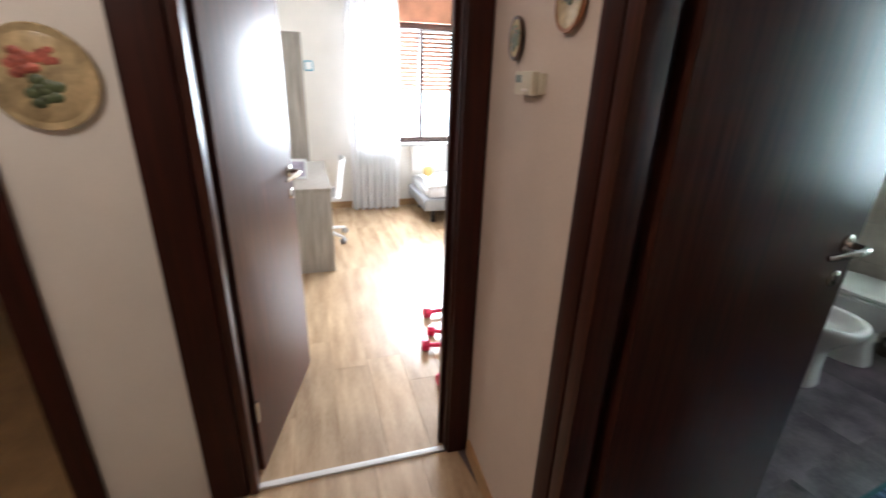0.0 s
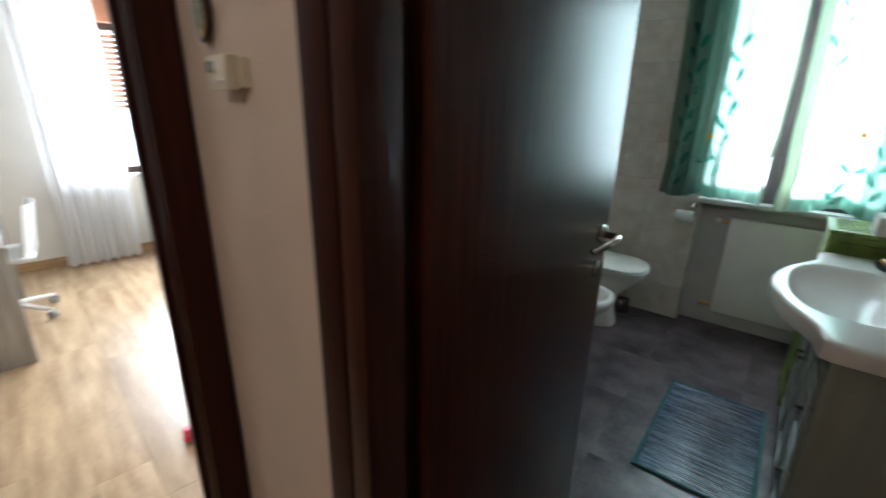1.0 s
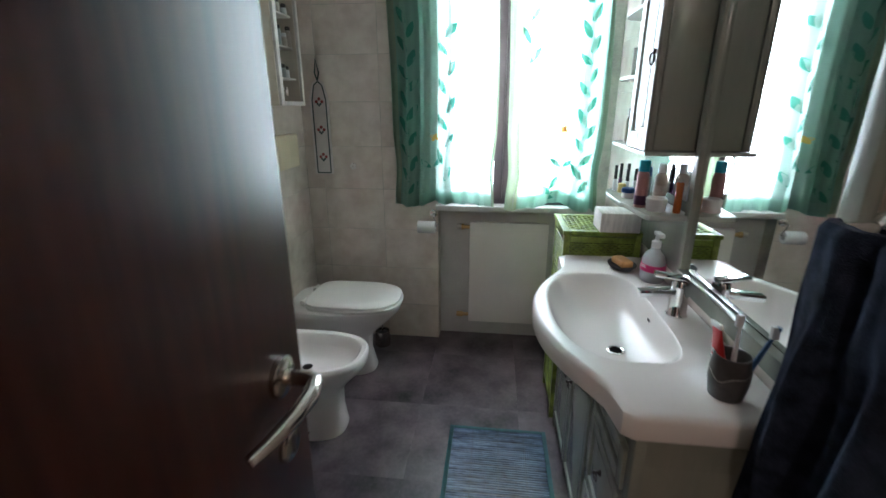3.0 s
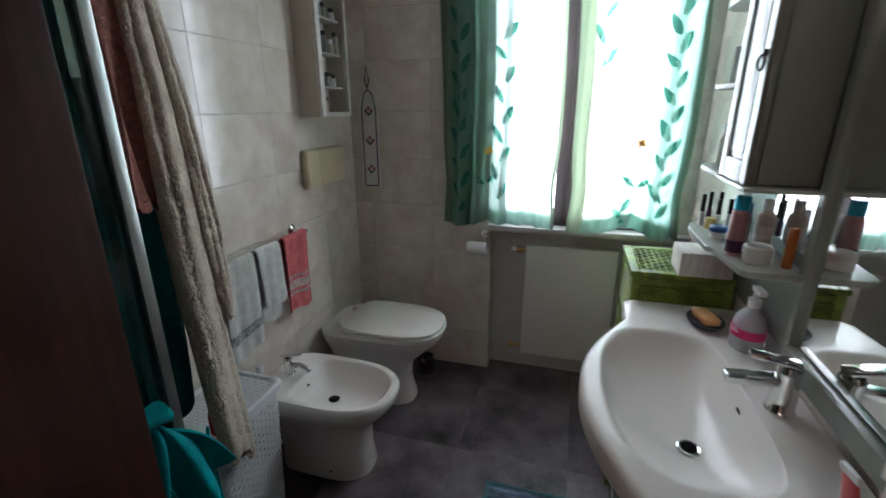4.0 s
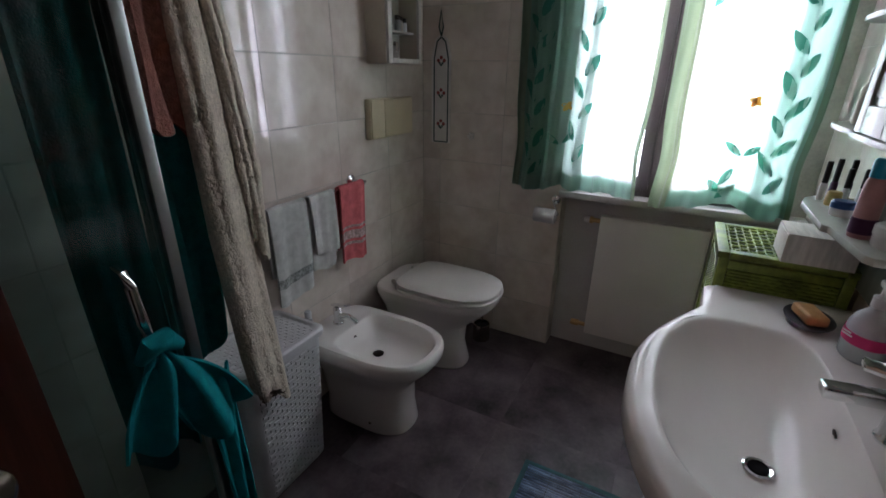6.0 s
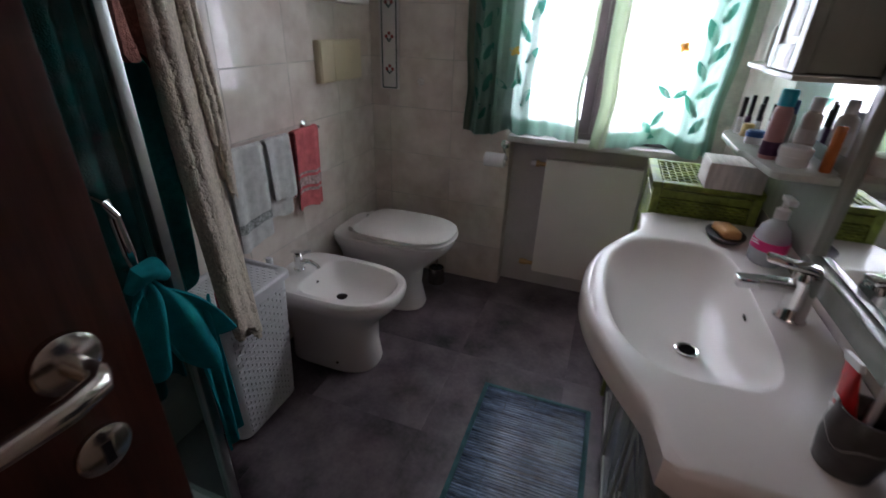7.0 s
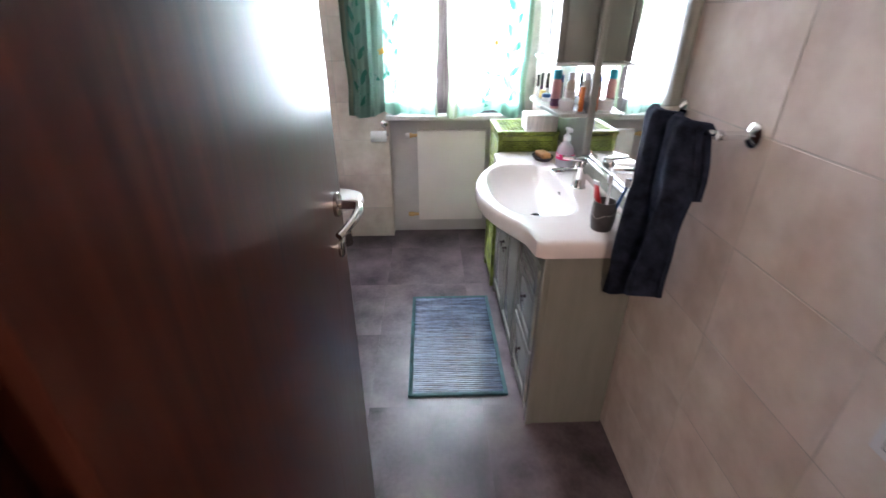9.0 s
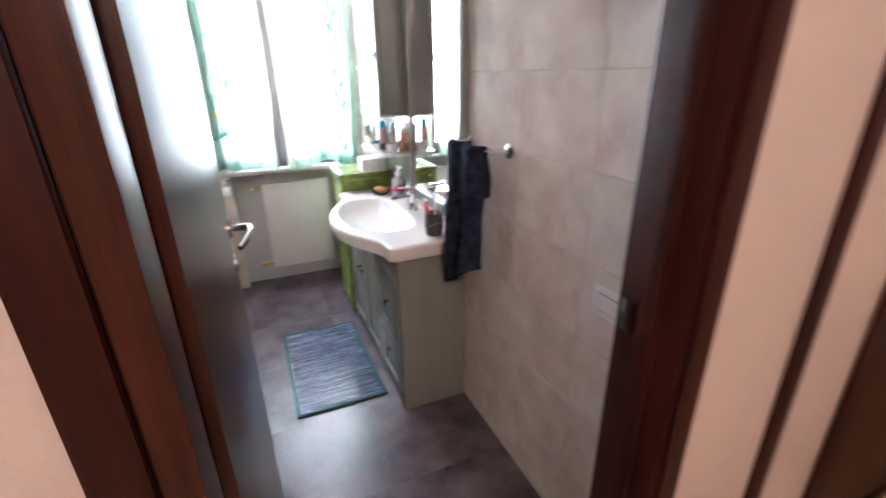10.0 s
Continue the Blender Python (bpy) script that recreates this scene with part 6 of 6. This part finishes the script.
def swivel_chair():
    t = thing("desk_chair", "white plastic swivel chair tucked at the desk", "chair", B @ Matrix.Translation((-0.51, 2.80, 0)) @ Matrix.Rotation(radians(84), 4, "Z"))
    for k in range(5):
        a = k * 2 * math.pi / 5 + 0.3
        leg = part("leg", tube([(0, 0, 0.10), (0.12 * math.cos(a), 0.12 * math.sin(a), 0.085), (0.26 * math.cos(a), 0.26 * math.sin(a), 0.062)], 0.014, 8, radii=[0.02, 0.016, 0.012]), WHITEP, t)
        part("castor", turned(lathe([(0.0, -0.018), (0.026, -0.018), (0.028, 0), (0.026, 0.018), (0.0, 0.018)], n=16), Matrix.Translation((0.26 * math.cos(a), 0.26 * math.sin(a), 0.028)) @ Matrix.Rotation(a, 4, "Z") @ Matrix.Rotation(math.pi / 2, 4, "X")), BEDGREY, leg)
    part("column", lathe([(0.0, 0.08), (0.028, 0.08), (0.028, 0.22), (0.018, 0.225), (0.018, 0.43), (0.0, 0.43)], n=18), CHROME, t)
    part("seat", box(-0.21, 0.21, -0.20, 0.20, 0.43, 0.46, 0.014, seg=3), WHITEP, t)

    def back(u, v):
        return ((u - 0.5) * 0.38 * (1 - 0.2 * v), -0.20 - 0.05 * v - 0.05 * (2 * u - 1) ** 2 * -1, 0.46 + 0.32 * v)
    part("backrest", sheet(back, 16, 16, 0.012), WHITEP, t)


def bed():
    t = thing("bed", "low grey upholstered bed with white bedding under the window", "bed", B)
    ua, va, vb = 0.57, 3.03, 3.80
    part("frame", box(ua, 2.4, va, vb, 0.14, 0.27, 0.02, seg=3), BEDGREY, t)
    for u in (ua + 0.12, 2.25):
        for v in (va + 0.08, vb - 0.1):
            part("leg", box(u - 0.025, u + 0.025, v - 0.025, v + 0.025, 0, 0.142, 0.005), KNOB, t)
    part("mattress", box(ua + 0.04, 2.36, va + 0.04, vb - 0.02, 0.265, 0.38, 0.05, seg=3), LINEN, t)

    def duvet(u, v):
        return (ua + 0.05 + u * 1.8, va + 0.05 + v * 0.68, 0.385 + 0.05 * math.sin(math.pi * v) * (0.7 + 0.3 * math.sin(7 * u)) + 0.015 * math.sin(11 * u + 5 * v))
    part("duvet", sheet(duvet, 40, 24, 0.03), LINEN, t, "rumpled white duvet")
    part("cushion", turned(lathe([(0.0, -0.03), (0.05, -0.02), (0.06, 0.0), (0.05, 0.02), (0.0, 0.03)], n=18), Matrix.Translation((0.70, 3.4, 0.50)) @ Matrix.Rotation(1.2, 4, "X")), YELLOWB, t, "small yellow cushion")


def bedroom_window():
    t = thing("window_2", "dark wood bedroom window with half-lowered brown roller shutter", "window", B, kind="structure")
    ua, ub, za, zb = 0.04, 1.60, 0.76, 2.03
    part("sill", box(ua - 0.06, ub + 0.05, 3.75, 3.97, za - 0.035, za, 0.006), MARBLE, t)
    part("shutter_box", box(ua - 0.03, ub + 0.03, 3.79, 3.97, zb, 2.39, 0.006), SHUTTER, t, "red-brown wooden shutter box")
    for a, b in ((ua, ua + 0.06), (ub - 0.06, ub)):
        part("frame", box(a, b, 3.86, 3.93, za, zb, 0.004), DARKWOOD, t)
    for a, b in ((za, za + 0.06), (zb - 0.06, zb)):
        part("frame", box(ua + 0.06, ub - 0.06, 3.86, 3.93, a, b, 0.004), DARKWOOD, t)
    for a in (0.42, 0.70, 1.12):
        part("mullion", box(a, a + 0.05, 3.865, 3.92, za + 0.06, zb - 0.06, 0.004), DARKWOOD, t)
    g = part("pane", box(ua + 0.06, ub - 0.06, 3.89, 3.894, za + 0.06, zb - 0.06), GLASS, t)
    g.visible_shadow = False
    for k in range(15):
        z = 1.98 - k * 0.045
        part("shutter_slat", turned(box(ua + 0.05, ub - 0.05, -0.006, 0.006, -0.016, 0.016, 0.003), Matrix.Translation((0, 3.955, z)) @ Matrix.Rotation(radians(25), 4, "X")), SHUTTER, t)
    part("handle", tube([(0.735, 3.86, 1.27), (0.735, 3.825, 1.27), (0.735, 3.82, 1.18)], 0.009, 10), WHITEP, t)


def voile_curtain():
    r = random.Random(4)
    ph = [r.uniform(0, 6.28) for _ in range(4)]

    def fn(u, v):
        return (-0.12 + 0.55 * u + 0.01 * math.sin(4 * v), 3.68 + 0.035 * math.sin(6.28 * 7 * u + ph[0] + math.sin(2 * v)) + 0.012 * math.sin(6.28 * 17 * u + ph[1]), 0.02 + 2.45 * v)
    t = thing("voile_curtain", "white pleated voile curtain at the bedroom window", "curtain", B)
    part("cloth", sheet(fn, 120, 16, 0.0015), VOILE, t)
    part("rod", tube([(-0.15, 3.68, 2.48), (2.0, 3.68, 2.48)], 0.010, 10), WHITEP, t)


desk()
swivel_chair()
bed()
bedroom_window()
voile_curtain()
bc = thing("bedroom_radiator", "white radiator below the bedroom window", "radiator", B)
part("panel", box(0.6, 1.5, 3.80, 3.845, 0.12, 0.72, 0.01), RADIATOR, bc)


def dumbbell():
    t = thing("dumbbell", "small crimson vinyl hand weight on the bedroom floor", "dumbbell", group="crimson hand weights")
    part("grip", turned(lathe([(0.0, -0.06), (0.013, -0.06), (0.014, 0), (0.013, 0.06), (0.0, 0.06)], n=14), Matrix.Rotation(math.pi / 2, 4, "Y")), DUMB, t)
    for s in (-1, 1):
        hexa = turned(lathe([(0.0, 0), (0.030, 0), (0.038, 0.008), (0.038, 0.042), (0.030, 0.05), (0.0, 0.05)], n=8), Matrix.Translation((s * 0.075 - 0.025, 0, 0)) @ Matrix.Rotation(math.pi / 2, 4, "Y") @ Matrix.Rotation(math.pi / 8, 4, "Z"))
        part("head", hexa, DUMB, t)
    return t


db = dumbbell()
db.matrix_world = B @ Matrix.Translation((0.175, 1.12, 0.036)) @ Matrix.Rotation(radians(4), 4, "Z")
copy_thing(db, B @ Matrix.Translation((0.135, 0.86, 0.036)) @ Matrix.Rotation(radians(-22), 4, "Z"))
copy_thing(db, B @ Matrix.Translation((0.065, 0.73, 0.036)) @ Matrix.Rotation(radians(-14), 4, "Z"))
copy_thing(db, B @ Matrix.Translation((0.07, 0.43, 0.036)) @ Matrix.Rotation(radians(10), 4, "Z"))

# ---- pieces: wall tiles, floor tiles, planks ----
TW, TH, JG = 0.347, 0.2405, 0.0030
ROW0 = 1.225 - 5 * TH
tile_meshes = {}


def tile_mesh(wd, ht):
    key = (round(wd, 3), round(ht, 3))
    if key not in tile_meshes:
        b = box(0, wd, -0.009, 0, 0, ht, 0.0010, seg=1)
        tile_meshes[key] = mesh("tile", b, TILE)
    return tile_meshes[key]


def tile_wall(owner, place, length, first, top, drop=0.0):
    """Tiles on a wall: local x along it, local y out of it (face at 0), cut at its ends and at the top."""
    for j in range(12):
        za, zb = max(0.0, ROW0 + (j - 1) * TH - drop), min(top, ROW0 + j * TH - drop)
        if zb - za < 0.02:
            continue
        for i in range(-1, 12):
            xa, xb = max(0.0, first + i * TW), min(length, first + (i + 1) * TW)
            if xb - xa < 0.015:
                continue
            ob = new("tile", tile_mesh(xb - xa - JG, zb - za - JG))
            ob.parent = owner
            ob.matrix_local = place @ Matrix.Translation((xa + JG / 2, 0, za + JG / 2))


FLIP = Matrix.Rotation(math.pi, 4, "Z")
tile_wall(wall_r, Matrix.Translation((3.02, -0.009, 0)) @ FLIP, 3.02 - XD1, (3.02 - 0.940) % TW - TW, 2.2)
tile_wall(wall_l, Matrix.Translation((XD1, YL, 0)) @ Matrix.Diagonal((1, 1, 1, 1)) @ Matrix.Translation((0, 0.009, 0)), XW - XD1, (2.0 - XD1) % TW - TW, 2.2, 0.040)
tile_wall(wall_w, Matrix.Translation((XW + 0.009, YL, 0)) @ Matrix.Rotation(-math.pi / 2, 4, "Z"), YL - 0.93, (YL - 1.25) % TW - TW, 2.2, 0.040)
for i in range(7):
    for j in range(4):
        xa, xb = 0.205 + i * 0.47 - 0.2, 0.205 + (i + 1) * 0.47 - 0.2
        ya, yb = -0.008 + j * 0.47, -0.008 + (j + 1) * 0.47
        xa, xb, yb = max(xa, 0.232), min(xb, 3.115), min(yb, YL)
        if xb - xa < 0.03 or yb - ya < 0.03:
            continue
        part("floor_tile", box(xa + 0.00008, xb - 0.00008, ya + 0.00008, yb - 0.00008, -0.004, 0.0), VINYL, bath_floor)

plank_meshes = {}


def planks(owner, m, ua, ub, va, vb, seed, clip, start=lambda u: -9.0):
    """Oak boards along v, 0.19 m wide, with staggered ends."""
    r = random.Random(seed)
    n = int((ub - ua) / 0.19) + 1
    for i in range(n):
        u0 = ua + i * 0.19
        v = va - r.uniform(0, 1.2)
        while v < vb:
            a, b = max(v, va, start(u0)), min(v + 1.28, vb)
            v += 1.28
            if b - a < 0.03 or not clip(u0, a, b):
                continue
            key = round(b - a, 3)
            if key not in plank_meshes:
                plank_meshes[key] = mesh("plank", box(0.0004, 0.1896, 0.0004, b - a - 0.0004, -0.006, 0.0, 0.0008, seg=1), OAK)
            ob = new("plank", plank_meshes[key])
            ob.parent = owner
            ob.matrix_local = m @ Matrix.Translation((u0, a, 0))


planks(bpy.data.objects["floor_bedroom"], B, -1.3, 2.4, 0.0, 3.85, 1, lambda u, a, b: True, lambda u: 0.28 + 0.1228 * (u + 0.19) if u > -0.05 else 0.0)
planks(bpy.data.objects["floor_hall"], BD @ Matrix.Translation((0, 0, -0.0025)), -2.66, 0.3, -2.6, -0.004, 2, lambda u, a, b: u < -0.05 - 0.1228 * a)
